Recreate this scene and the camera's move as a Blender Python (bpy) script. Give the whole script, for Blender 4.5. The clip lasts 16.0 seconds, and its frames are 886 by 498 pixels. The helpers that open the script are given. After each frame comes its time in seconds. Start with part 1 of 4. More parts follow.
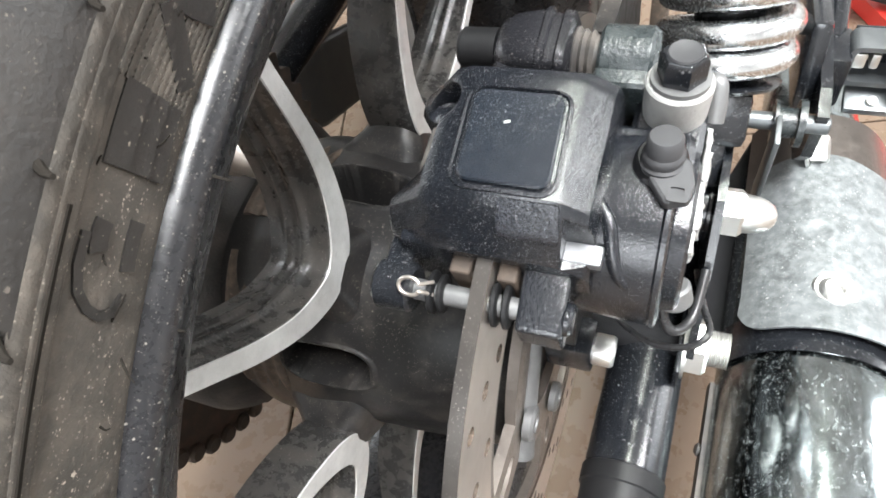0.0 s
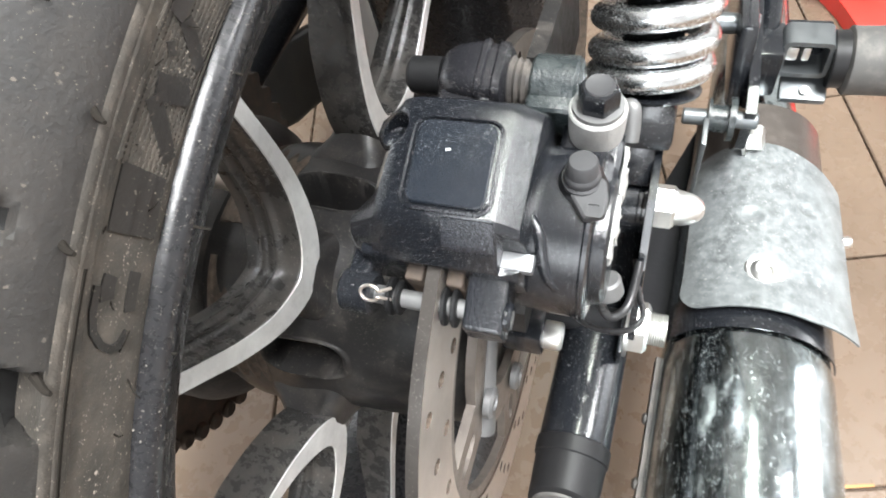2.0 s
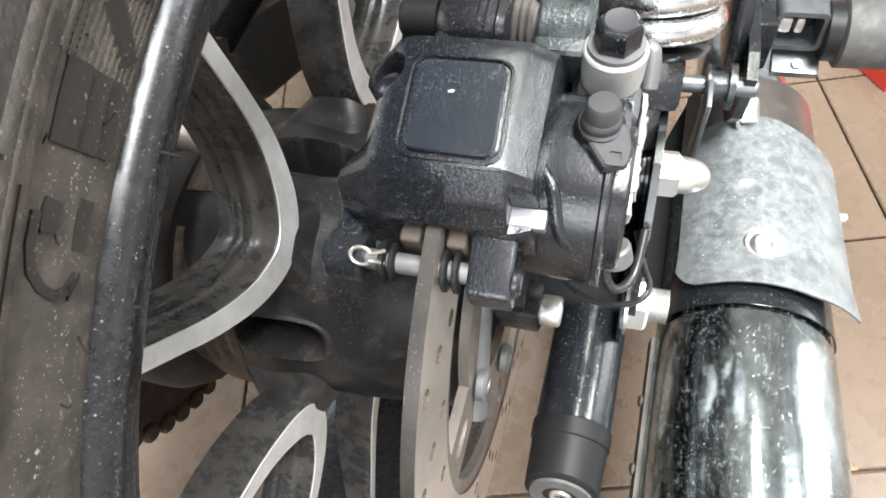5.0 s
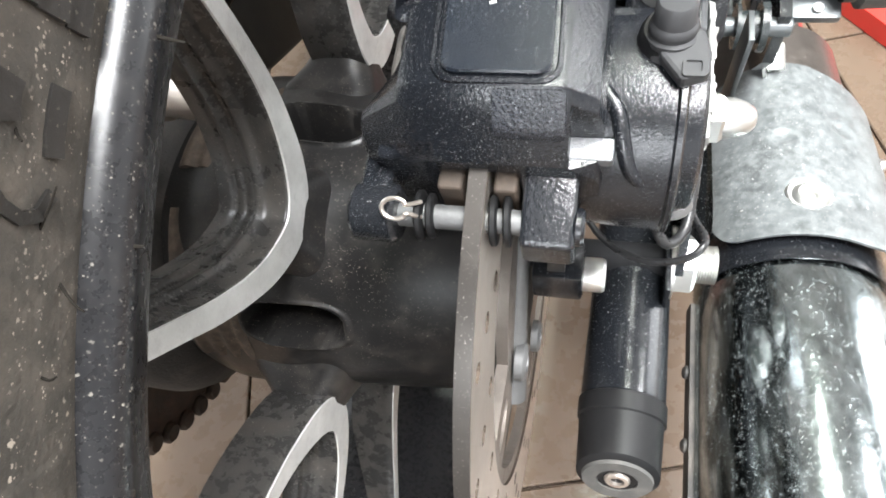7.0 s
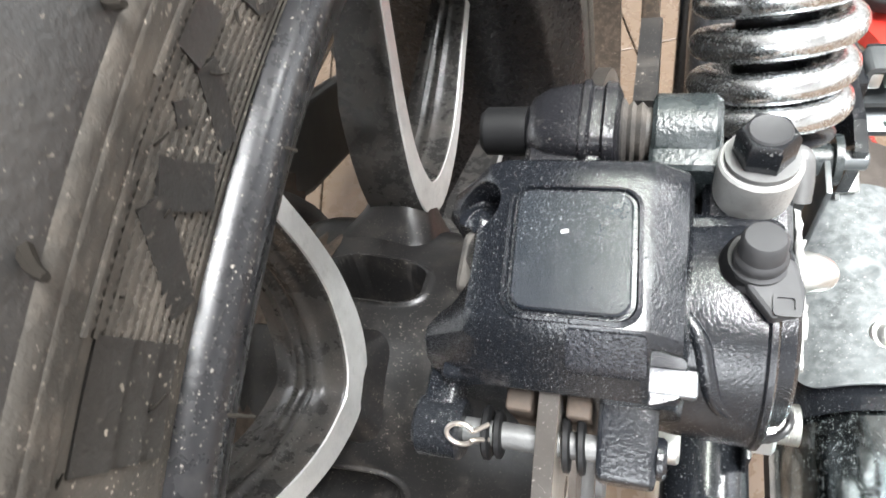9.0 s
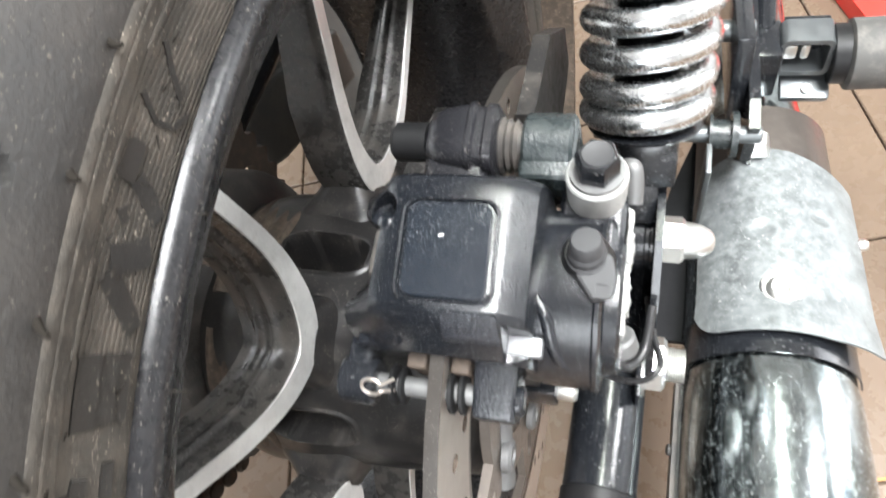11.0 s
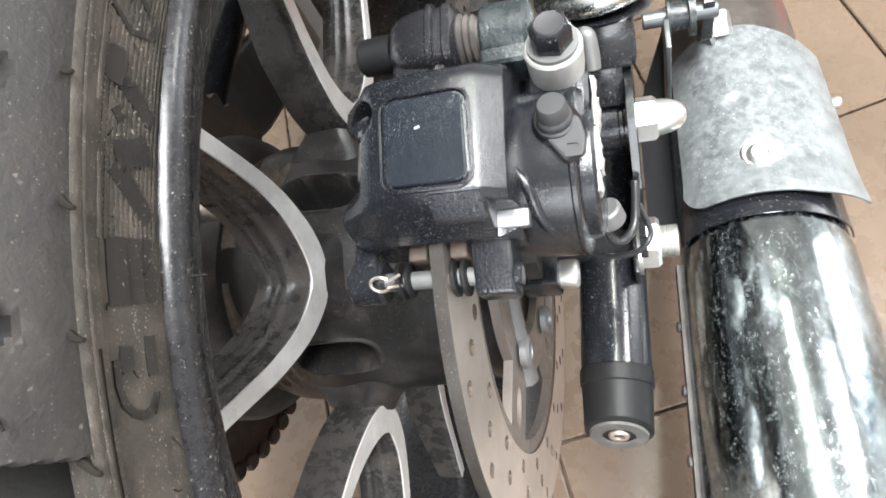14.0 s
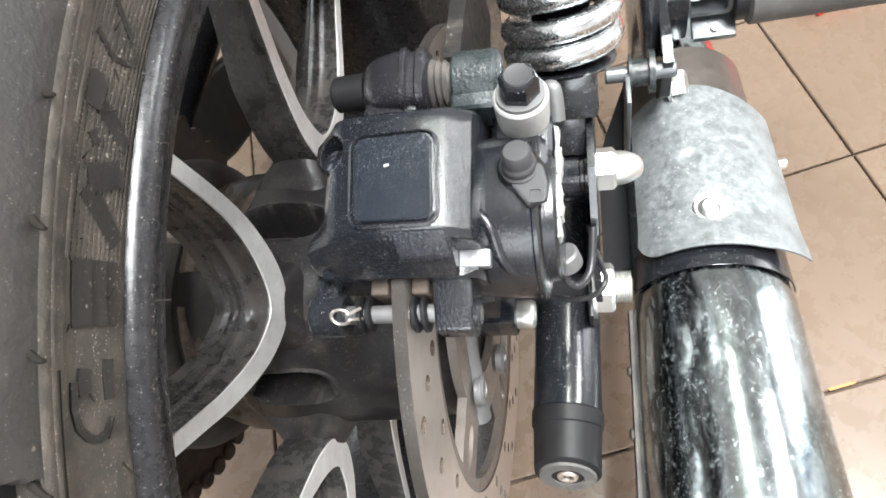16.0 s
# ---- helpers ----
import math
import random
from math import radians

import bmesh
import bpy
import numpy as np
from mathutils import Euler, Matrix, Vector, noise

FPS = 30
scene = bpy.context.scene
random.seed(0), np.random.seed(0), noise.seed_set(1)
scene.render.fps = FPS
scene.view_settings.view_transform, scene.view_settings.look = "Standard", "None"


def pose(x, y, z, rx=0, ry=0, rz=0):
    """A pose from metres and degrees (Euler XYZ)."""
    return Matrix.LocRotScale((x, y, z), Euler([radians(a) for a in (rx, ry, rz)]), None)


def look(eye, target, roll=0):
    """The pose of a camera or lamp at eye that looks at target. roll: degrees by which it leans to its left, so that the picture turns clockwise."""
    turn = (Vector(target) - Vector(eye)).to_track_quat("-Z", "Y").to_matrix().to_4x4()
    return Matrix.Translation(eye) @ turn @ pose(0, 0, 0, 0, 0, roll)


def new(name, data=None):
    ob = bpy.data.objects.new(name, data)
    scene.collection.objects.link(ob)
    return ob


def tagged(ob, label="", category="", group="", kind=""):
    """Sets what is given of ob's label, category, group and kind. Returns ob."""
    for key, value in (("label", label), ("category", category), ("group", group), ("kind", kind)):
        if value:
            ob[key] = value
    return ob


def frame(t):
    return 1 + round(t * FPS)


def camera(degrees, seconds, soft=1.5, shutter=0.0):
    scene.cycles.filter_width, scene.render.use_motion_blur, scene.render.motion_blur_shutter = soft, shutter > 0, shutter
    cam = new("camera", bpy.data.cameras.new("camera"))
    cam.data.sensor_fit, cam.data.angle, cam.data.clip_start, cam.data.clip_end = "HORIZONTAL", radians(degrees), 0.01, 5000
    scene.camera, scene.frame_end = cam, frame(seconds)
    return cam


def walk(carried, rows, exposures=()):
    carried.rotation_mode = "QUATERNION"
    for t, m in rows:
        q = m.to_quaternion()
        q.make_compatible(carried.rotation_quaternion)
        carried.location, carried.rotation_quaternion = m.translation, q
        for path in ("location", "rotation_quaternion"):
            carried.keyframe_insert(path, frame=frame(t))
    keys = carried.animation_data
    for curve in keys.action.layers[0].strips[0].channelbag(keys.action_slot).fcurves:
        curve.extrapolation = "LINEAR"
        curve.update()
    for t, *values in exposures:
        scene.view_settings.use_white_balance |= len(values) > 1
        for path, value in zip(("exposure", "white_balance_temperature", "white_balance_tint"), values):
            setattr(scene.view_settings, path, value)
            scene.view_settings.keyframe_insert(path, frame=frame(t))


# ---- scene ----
cam = camera(68.79, 16.0, 1.7, 0.5)
# seconds, place, turn
PATH = [
    (0, 0.1419, -0.1373, 0.5641, 35.51, 10.40, 19.02),
    (0.5, 0.1461, -0.1364, 0.5703, 35.18, 10.58, 18.63),
    (1, 0.1475, -0.1352, 0.5781, 35.64, 10.71, 19.20),
    (1.5, 0.1500, -0.1366, 0.5846, 35.20, 10.69, 18.50),
    (2, 0.1559, -0.1384, 0.5888, 32.73, 10.10, 16.42),
    (2.5, 0.1581, -0.1393, 0.5932, 31.80, 9.61, 15.53),
    (3, 0.1595, -0.1410, 0.5952, 31.26, 9.84, 14.73),
    (3.5, 0.1568, -0.1402, 0.5869, 32.10, 9.71, 15.26),
    (4, 0.1509, -0.1400, 0.5789, 32.90, 9.59, 15.85),
    (4.2, 0.1498, -0.1399, 0.5768, 32.62, 9.33, 15.76),
    (6.5, 0.1268, -0.1397, 0.5469, 31.68, 6.74, 11.72),
    (7, 0.1244, -0.1406, 0.5409, 31.65, 8.81, 11.15),
    (7.5, 0.1231, -0.1408, 0.5372, 31.73, 9.85, 10.62),
    (8, 0.1229, -0.1307, 0.5408, 33.13, 10.44, 14.40),
    (8.5, 0.1161, -0.1120, 0.5527, 36.32, 11.85, 14.27),
    (8.7, 0.1154, -0.1087, 0.5540, 37.11, 12.18, 13.86),
    (10.8, 0.1447, -0.1029, 0.5929, 31.30, 13.23, 12.36),
    (11, 0.1513, -0.1089, 0.5932, 30.95, 13.07, 12.36),
    (11.5, 0.1576, -0.1263, 0.5965, 29.40, 13.55, 12.29),
    (12, 0.1608, -0.1321, 0.6014, 28.39, 13.78, 11.42),
    (12.5, 0.1603, -0.1332, 0.5979, 26.43, 14.27, 9.26),
    (13, 0.1581, -0.1332, 0.5950, 25.10, 15.68, 8.57),
    (13.5, 0.1579, -0.1333, 0.5932, 24.83, 15.67, 6.22),
    (14, 0.1595, -0.1344, 0.5912, 25.88, 18.39, 3.23),
    (14.5, 0.1611, -0.1351, 0.5924, 26.41, 18.96, 2.80),
    (15, 0.1610, -0.1346, 0.5927, 27.49, 17.50, 3.05),
    (15.5, 0.1593, -0.1353, 0.5957, 29.11, 14.78, 4.25),
    (16, 0.1596, -0.1354, 0.5956, 29.14, 13.76, 4.25),
]
EXPOSURES = [(0.0, 0.54), (1.5, 0.52), (3.5, 0.44), (6.5, 0.46), (8.0, 0.60), (8.5, 0.62), (10.8, 0.58), (11.5, 0.54), (13.0, 0.50), (16.0, 0.48)]
walk(cam, [(t, pose(x, y, z, rx, ry, rz)) for t, x, y, z, rx, ry, rz in PATH], EXPOSURES)

# ---------------------------------------------------------------- light
world = bpy.data.worlds.new("room_world")
scene.world = world
world.use_nodes = True
wn = world.node_tree.nodes
sky = wn.new("ShaderNodeTexSky")
sky.sky_type = "NISHITA"
sky.sun_disc = False
sky.sun_elevation, sky.sun_rotation = radians(40), radians(120)
world.node_tree.links.new(sky.outputs[0], wn["Background"].inputs[0])
wn["Background"].inputs[1].default_value = 0.10


def area(name, eye, target, sx, sy, power, color):
    data = bpy.data.lights.new(name, "AREA")
    data.shape, data.size, data.size_y, data.energy, data.color = "RECTANGLE", sx, sy, power, color
    ob = new(name, data)
    ob.matrix_world = look(eye, target)
    return ob


area("doorway_daylight", (3.25, 1.6, 1.05), (0.2, 0.1, 0.4), 0.9, 1.9, 36, (0.97, 0.985, 1.0))
area("side_window_daylight", (-2.25, 0.7, 1.50), (0.0, 0.0, 0.4), 1.3, 1.1, 22, (0.95, 0.98, 1.0))
# the panel is an unseen lamp, added overhead as fill
area("panel_fill_light", (0.85, -0.35, 2.66), (0.85, -0.33, 0.0), 0.80, 1.10, 172, (0.97, 0.985, 1.0))
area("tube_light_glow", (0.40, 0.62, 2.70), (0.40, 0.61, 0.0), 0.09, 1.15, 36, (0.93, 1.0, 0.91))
area("strip_light_glow", (2.15, 0.95, 2.68), (2.0, 0.88, 2.0), 0.16, 1.10, 55, (0.96, 0.985, 1.0))
area("window_daylight", (0.05, -2.75, 1.60), (0.15, 0.0, 0.2), 1.3, 1.1, 46, (0.94, 0.975, 1.0))


# ---------------------------------------------------------------- materials
def material(name, base, rough=0.5, metal=0.0, dust=0.0, dust_col=(0.30, 0.27, 0.24), dust_scale=60.0, specks=0.0, speck_scale=1000.0,
             bump=0.0, bump_scale=300.0, vary=0.15, coat=0.0, stretch=(1, 1, 1), rough_vary=0.12, piece=0.0, spec=0.5, speck_col=None):
    m = bpy.data.materials.new(name)
    m.use_nodes = True
    nt = m.node_tree
    n, link = nt.nodes, nt.links.new
    b = n["Principled BSDF"]
    b.inputs["Specular IOR Level"].default_value = spec
    co = n.new("ShaderNodeTexCoord")
    mp = n.new("ShaderNodeMapping")
    mp.inputs["Scale"].default_value = stretch
    link(co.outputs["Object"], mp.inputs[0])

    def tex(scale, detail=6.0, r=0.6):
        t = n.new("ShaderNodeTexNoise")
        t.inputs["Scale"].default_value, t.inputs["Detail"].default_value, t.inputs["Roughness"].default_value = scale, detail, r
        link(mp.outputs[0], t.inputs["Vector"])
        return t

    def ramp(src, a, z):
        r = n.new("ShaderNodeMapRange")
        r.inputs["From Min"].default_value, r.inputs["From Max"].default_value = a, z
        link(src, r.inputs["Value"])
        return r.outputs[0]

    def mixc(fac, a, z):
        x = n.new("ShaderNodeMix")
        x.data_type = "RGBA"
        link(fac, x.inputs[0])
        for i, v in ((6, a), (7, z)):
            if isinstance(v, tuple):
                x.inputs[i].default_value = (*v, 1)
            else:
                link(v, x.inputs[i])
        return x.outputs[2]

    def scaled(c, k):
        return tuple(min(1.0, v * k) for v in c)

    big = tex(dust_scale * 0.35, 5.0)
    fine = tex(dust_scale * 4.0, 4.0)
    col = mixc(ramp(big.outputs[0], 0.3, 0.7), scaled(base, 1 - vary), scaled(base, 1 + vary))
    if piece:
        oi = n.new("ShaderNodeObjectInfo")
        hs = n.new("ShaderNodeHueSaturation")
        link(ramp(oi.outputs["Random"], -1.0 / piece / 2 + 0.5, 1.0 / piece / 2 + 0.5), hs.inputs["Value"])
        mr = n.new("ShaderNodeMapRange")
        mr.inputs["To Min"].default_value, mr.inputs["To Max"].default_value = 1 - piece, 1 + piece
        link(oi.outputs["Random"], mr.inputs["Value"])
        link(mr.outputs[0], hs.inputs["Value"])
        link(col, hs.inputs["Color"])
        col = hs.outputs[0]
    masks = None
    if dust:
        d = tex(dust_scale, 8.0, 0.68)
        mu = n.new("ShaderNodeMath")
        mu.operation = "MULTIPLY"
        mu.inputs[1].default_value = min(1.0, dust)
        link(ramp(d.outputs[0], 0.62 - 0.3 * min(dust, 1), 0.78 - 0.12 * min(dust, 1)), mu.inputs[0])
        col = mixc(mu.outputs[0], col, dust_col)
        masks = mu.outputs[0]
    if specks:
        gate = ramp(tex(dust_scale * 0.6, 3.0).outputs[0], 0.30, 0.62)

        def grains(scale, share):
            v = n.new("ShaderNodeTexVoronoi")
            v.inputs["Scale"].default_value = scale
            wob = n.new("ShaderNodeVectorMath")
            wob.operation = "MULTIPLY_ADD"
            wob.inputs[1].default_value = (0.9 / scale,) * 3
            link(tex(scale * 1.6, 2.0).outputs["Color"], wob.inputs[0])
            link(mp.outputs[0], wob.inputs[2])
            link(wob.outputs[0], v.inputs["Vector"])
            sep = n.new("ShaderNodeSeparateColor")
            link(v.outputs["Color"], sep.inputs[0])
            q = n.new("ShaderNodeMath")
            q.operation = "MULTIPLY_ADD"
            q.inputs[1].default_value, q.inputs[2].default_value = 0.62, share - 0.42
            link(sep.outputs[0], q.inputs[0])
            df = n.new("ShaderNodeMath")
            df.operation = "SUBTRACT"
            link(q.outputs[0], df.inputs[0])
            link(v.outputs["Distance"], df.inputs[1])
            dim = n.new("ShaderNodeMath")
            dim.operation = "MULTIPLY"
            link(ramp(df.outputs[0], 0.0, 0.10), dim.inputs[0])
            link(sep.outputs[1], dim.inputs[1])
            return dim.outputs[0]

        both = n.new("ShaderNodeMath")
        both.operation = "MAXIMUM"
        link(grains(speck_scale * 0.9, 0.02 + 0.10 * specks), both.inputs[0])
        link(grains(speck_scale * 2.2, 0.05 + 0.16 * specks), both.inputs[1])
        sg = n.new("ShaderNodeMath")
        sg.operation = "MULTIPLY"
        link(gate, sg.inputs[0])
        link(both.outputs[0], sg.inputs[1])
        sm = sg.outputs[0]
        col = mixc(sm, col, speck_col or dust_col)
        if masks is None:
            masks = sm
        else:
            mx = n.new("ShaderNodeMath")
            mx.operation = "MAXIMUM"
            link(masks, mx.inputs[0])
            link(sm, mx.inputs[1])
            masks = mx.outputs[0]
    link(col, b.inputs["Base Color"])
    rr = n.new("ShaderNodeMapRange")
    rr.inputs["To Min"].default_value, rr.inputs["To Max"].default_value = max(0.03, rough - rough_vary), min(1.0, rough + rough_vary)
    link(fine.outputs[0], rr.inputs["Value"])
    if masks is None:
        link(rr.outputs[0], b.inputs["Roughness"])
        b.inputs["Metallic"].default_value = metal
    else:
        mr = n.new("ShaderNodeMix")
        link(masks, mr.inputs[0])
        link(rr.outputs[0], mr.inputs[2])
        mr.inputs[3].default_value = 0.85
        link(mr.outputs[0], b.inputs["Roughness"])
        mm = n.new("ShaderNodeMapRange")
        mm.inputs["To Min"].default_value, mm.inputs["To Max"].default_value = metal, 0.0
        link(masks, mm.inputs["Value"])
        link(mm.outputs[0], b.inputs["Metallic"])
    if coat:
        b.inputs["Coat Weight"].default_value, b.inputs["Coat Roughness"].default_value = coat, 0.12
    if bump:
        bt = tex(bump_scale, 3.0, 0.55)
        bp = n.new("ShaderNodeBump")
        bp.inputs["Strength"].default_value, bp.inputs["Distance"].default_value = min(1.0, bump), 0.0004
        link(bt.outputs[0], bp.inputs["Height"])
        link(bp.outputs[0], b.inputs["Normal"])
    return m


M_CAL = material("cast_black_paint", (0.009, 0.010, 0.0125), 0.15, dust=0.07, dust_col=(0.14, 0.14, 0.135), dust_scale=130, specks=0.65, speck_scale=1700, speck_col=(0.30, 0.30, 0.295), bump=0.36, bump_scale=1500, spec=0.55, rough_vary=0.07)
# rougher, lighter, bluer caliper paint; the step's window light is put into it
M_CALLIT = material("lit_shiny_black_paint", (0.016, 0.0175, 0.022), 0.19, 0.0, dust=0.05, dust_col=(0.2, 0.2, 0.2), specks=0.6, speck_scale=1600, speck_col=(0.3, 0.31, 0.33), bump=1.0, bump_scale=1200, spec=0.7)
M_LUG = material("hammered_glossy_black_paint", (0.013, 0.014, 0.0165), 0.15, dust=0.03, dust_col=(0.14, 0.14, 0.135), specks=0.3, speck_scale=1500, speck_col=(0.24, 0.24, 0.235), bump=0.55, bump_scale=1000, spec=0.6)
# pale metal for the black notch: its highlight is put into the colour
M_NOTCH = material("highlit_casting", (0.24, 0.245, 0.255), 0.30, 0.7, dust=0.2, dust_col=(0.2, 0.2, 0.2), bump=0.5, bump_scale=1500)
M_CALPAD = material("cover_black_paint", (0.009, 0.0115, 0.016), 0.22, dust=0.05, dust_col=(0.12, 0.12, 0.12), specks=0.85, speck_scale=1900, speck_col=(0.22, 0.225, 0.23), bump=0.16, bump_scale=2600, spec=0.5)
M_EAR = material("scuffed_black_casting", (0.013, 0.013, 0.015), 0.2, dust=0.2, dust_col=(0.15, 0.135, 0.12), specks=0.6, bump=0.34, bump_scale=1000)
M_GRIT = material("gritty_dirty_casting", (0.035, 0.032, 0.030), 0.6, dust=0.55, dust_col=(0.16, 0.14, 0.12), specks=0.3, bump=0.9, bump_scale=700)
M_BLACK = material("satin_black_paint", (0.009, 0.010, 0.012), 0.20, dust=0.12, dust_col=(0.17, 0.17, 0.17), specks=0.75, speck_scale=700, bump=0.15)
M_HUB = material("dusty_black_hub_paint", (0.013, 0.0125, 0.0125), 0.34, dust=0.42, dust_col=(0.085, 0.073, 0.062), specks=0.8, speck_scale=800, speck_col=(0.24, 0.21, 0.18), bump=0.2, dust_scale=75, spec=0.36)
M_SPOKE = material("black_wheel_paint", (0.030, 0.029, 0.028), 0.25, dust=0.5, dust_col=(0.120, 0.104, 0.089), specks=0.8, speck_scale=900, speck_col=(0.32, 0.30, 0.27), bump=0.2, bump_scale=900, dust_scale=60)
M_RIM = material("black_rim_paint", (0.011, 0.011, 0.0122), 0.28, dust=0.22, dust_col=(0.065, 0.060, 0.054), specks=0.7, speck_scale=1100, speck_col=(0.24, 0.22, 0.19), bump=0.08, bump_scale=500, dust_scale=90, spec=0.34)
M_ALU = material("machined_aluminium", (0.66, 0.66, 0.645), 0.36, 0.45, dust=0.3, dust_col=(0.30, 0.29, 0.27), dust_scale=220, specks=0.6, speck_scale=700, speck_col=(0.6, 0.59, 0.57), bump=0.5, bump_scale=1000)
M_STEEL = material("brushed_steel", (0.61, 0.55, 0.50), 0.36, 0.9, dust=0.15, dust_col=(0.34, 0.29, 0.25), bump=0.15, bump_scale=1600)
M_DISCEDGE = material("grimy_disc_edge", (0.060, 0.054, 0.049), 0.36, 0.6, dust=0.2, dust_col=(0.09, 0.078, 0.066), dust_scale=200, specks=0.6, speck_scale=900, speck_col=(0.35, 0.32, 0.29), bump=0.06, bump_scale=1200)
M_CARRIER = material("browned_carrier_steel", (0.20, 0.175, 0.155), 0.4, 0.7, dust=0.4, dust_col=(0.13, 0.105, 0.088), dust_scale=150, specks=0.4, speck_scale=700, speck_col=(0.3, 0.27, 0.24), bump=0.2, bump_scale=900)
M_PIN = material("dull_zinc_steel", (0.14, 0.14, 0.14), 0.5, 0.5, dust=0.3, dust_col=(0.15, 0.145, 0.14), dust_scale=300, bump=0.3, bump_scale=1200)
M_ZINC = material("bright_zinc_plating", (0.72, 0.72, 0.70), 0.38, 1.0, dust=0.14, dust_col=(0.42, 0.40, 0.36), bump=0.15, bump_scale=900)
M_CHROME = material("dusty_chrome", (0.28, 0.315, 0.322), 0.15, 1.0, dust=0.30, dust_col=(0.19, 0.205, 0.20), dust_scale=420, specks=0.85, speck_scale=1000, speck_col=(0.26, 0.27, 0.262), rough_vary=0.10, vary=0.4, stretch=(1, 0.6, 1), bump=0.3, bump_scale=150)
M_SPRING = material("chromed_spring_wire", (0.62, 0.64, 0.65), 0.25, 1.0, dust=0.2, dust_col=(0.36, 0.34, 0.32), dust_scale=300, specks=0.5, speck_scale=900, speck_col=(0.16, 0.13, 0.11))
M_SHIELD = material("dusty_grey_heat_shield", (0.155, 0.167, 0.17), 0.38, 0.4, dust=0.6, dust_col=(0.25, 0.265, 0.265), dust_scale=250, specks=0.9, speck_scale=500, speck_col=(0.42, 0.43, 0.42), bump=0.3, bump_scale=900, vary=0.3)
M_RUBBER = material("black_rubber", (0.009, 0.009, 0.0095), 0.45, dust=0.15, dust_col=(0.035, 0.035, 0.035), specks=0.4, bump=0.2, spec=0.2)
M_TYRE = material("dusty_tyre_rubber", (0.040, 0.036, 0.031), 0.60, dust=0.55, dust_col=(0.135, 0.114, 0.093), dust_scale=95, specks=1.0, speck_scale=800, speck_col=(0.34, 0.30, 0.25), bump=0.75, bump_scale=600, spec=0.38)
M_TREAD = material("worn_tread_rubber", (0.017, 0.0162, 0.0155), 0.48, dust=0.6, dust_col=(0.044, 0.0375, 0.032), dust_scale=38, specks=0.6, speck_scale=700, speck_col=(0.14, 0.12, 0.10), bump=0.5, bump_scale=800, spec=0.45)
# undusted groove rubber, darkened further for the shade in the cuts
M_GROOVE = material("clean_shaded_rubber", (0.009, 0.0088, 0.0085), 0.7, dust=0.25, dust_col=(0.022, 0.019, 0.016), dust_scale=60, bump=0.3, bump_scale=600, spec=0.25)
M_LETTER = material("smooth_worn_rubber", (0.014, 0.013, 0.012), 0.42, dust=0.3, dust_col=(0.040, 0.034, 0.029), dust_scale=160, specks=0.7, speck_scale=600, speck_col=(0.24, 0.21, 0.17), bump=0.3, bump_scale=900, spec=0.4)
M_NUB = material("muddy_rubber_whisker", (0.014, 0.012, 0.010), 0.9, dust=0.1, dust_col=(0.06, 0.045, 0.033), spec=0.1)
M_MUD = material("muddy_brown_metal", (0.075, 0.058, 0.045), 0.75, dust=0.55, dust_col=(0.25, 0.185, 0.135), dust_scale=210, specks=0.8, speck_scale=500, speck_col=(0.38, 0.30, 0.23), bump=0.9, bump_scale=420)
M_RUST = material("rusty_sprocket_steel", (0.055, 0.042, 0.033), 0.7, 0.3, dust=0.6, dust_col=(0.12, 0.08, 0.055), dust_scale=130, bump=0.6)
M_GREEN = material("dark_green_grey_bracket", (0.018, 0.023, 0.024), 0.27, dust=0.25, dust_col=(0.10, 0.11, 0.105), specks=0.8, bump=0.6, bump_scale=1000)
M_PALE = material("pale_cast_aluminium", (0.36, 0.36, 0.35), 0.5, 0.4, dust=0.3, dust_col=(0.45, 0.44, 0.42), dust_scale=300, specks=0.5, speck_col=(0.15, 0.14, 0.13), bump=0.5, bump_scale=900)
M_CAPRUB = material("matt_grey_rubber_cap", (0.032, 0.032, 0.034), 0.6, dust=0.15, dust_col=(0.07, 0.07, 0.07), bump=0.15)
M_PEG = material("grey_rubber_peg", (0.062, 0.060, 0.057), 0.7, dust=0.45, dust_col=(0.20, 0.185, 0.165), dust_scale=110, bump=0.5, bump_scale=240)
M_TILE = material("tan_glazed_tile", (0.132, 0.093, 0.066), 0.28, dust_scale=14, vary=0.06, piece=0.06, bump=0.05, bump_scale=40)
M_GROUT = material("brown_tile_grout", (0.110, 0.080, 0.058), 0.85, dust=0.4, dust_col=(0.14, 0.105, 0.078), bump=0.5)
M_WALL = material("pale_wall_paint", (0.70, 0.70, 0.70), 0.7, dust=0.2, dust_col=(0.55, 0.53, 0.5), dust_scale=3, bump=0.2)
M_RED = material("red_plastic", (0.55, 0.035, 0.025), 0.4, dust=0.15, dust_col=(0.4, 0.2, 0.17), dust_scale=12)
M_DARK = material("dark_cloth", (0.020, 0.020, 0.022), 0.85, dust=0.2, dust_col=(0.07, 0.07, 0.07), bump=0.6)
M_ORANGE = material("orange_glare", (0.36, 0.17, 0.05), 0.6, dust=0.3, dust_col=(0.55, 0.4, 0.26), dust_scale=60)
M_PLATE = material("dusty_grey_black_plate", (0.045, 0.049, 0.050), 0.45, dust=0.55, dust_col=(0.135, 0.130, 0.120), dust_scale=60, specks=0.5, bump=0.3, bump_scale=500)
M_CLEVIS = material("grey_plated_steel", (0.13, 0.14, 0.145), 0.34, 0.7, dust=0.25, dust_col=(0.15, 0.145, 0.14), bump=0.3, bump_scale=900)
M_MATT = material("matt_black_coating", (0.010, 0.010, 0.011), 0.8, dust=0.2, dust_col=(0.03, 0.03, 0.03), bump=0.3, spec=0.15)
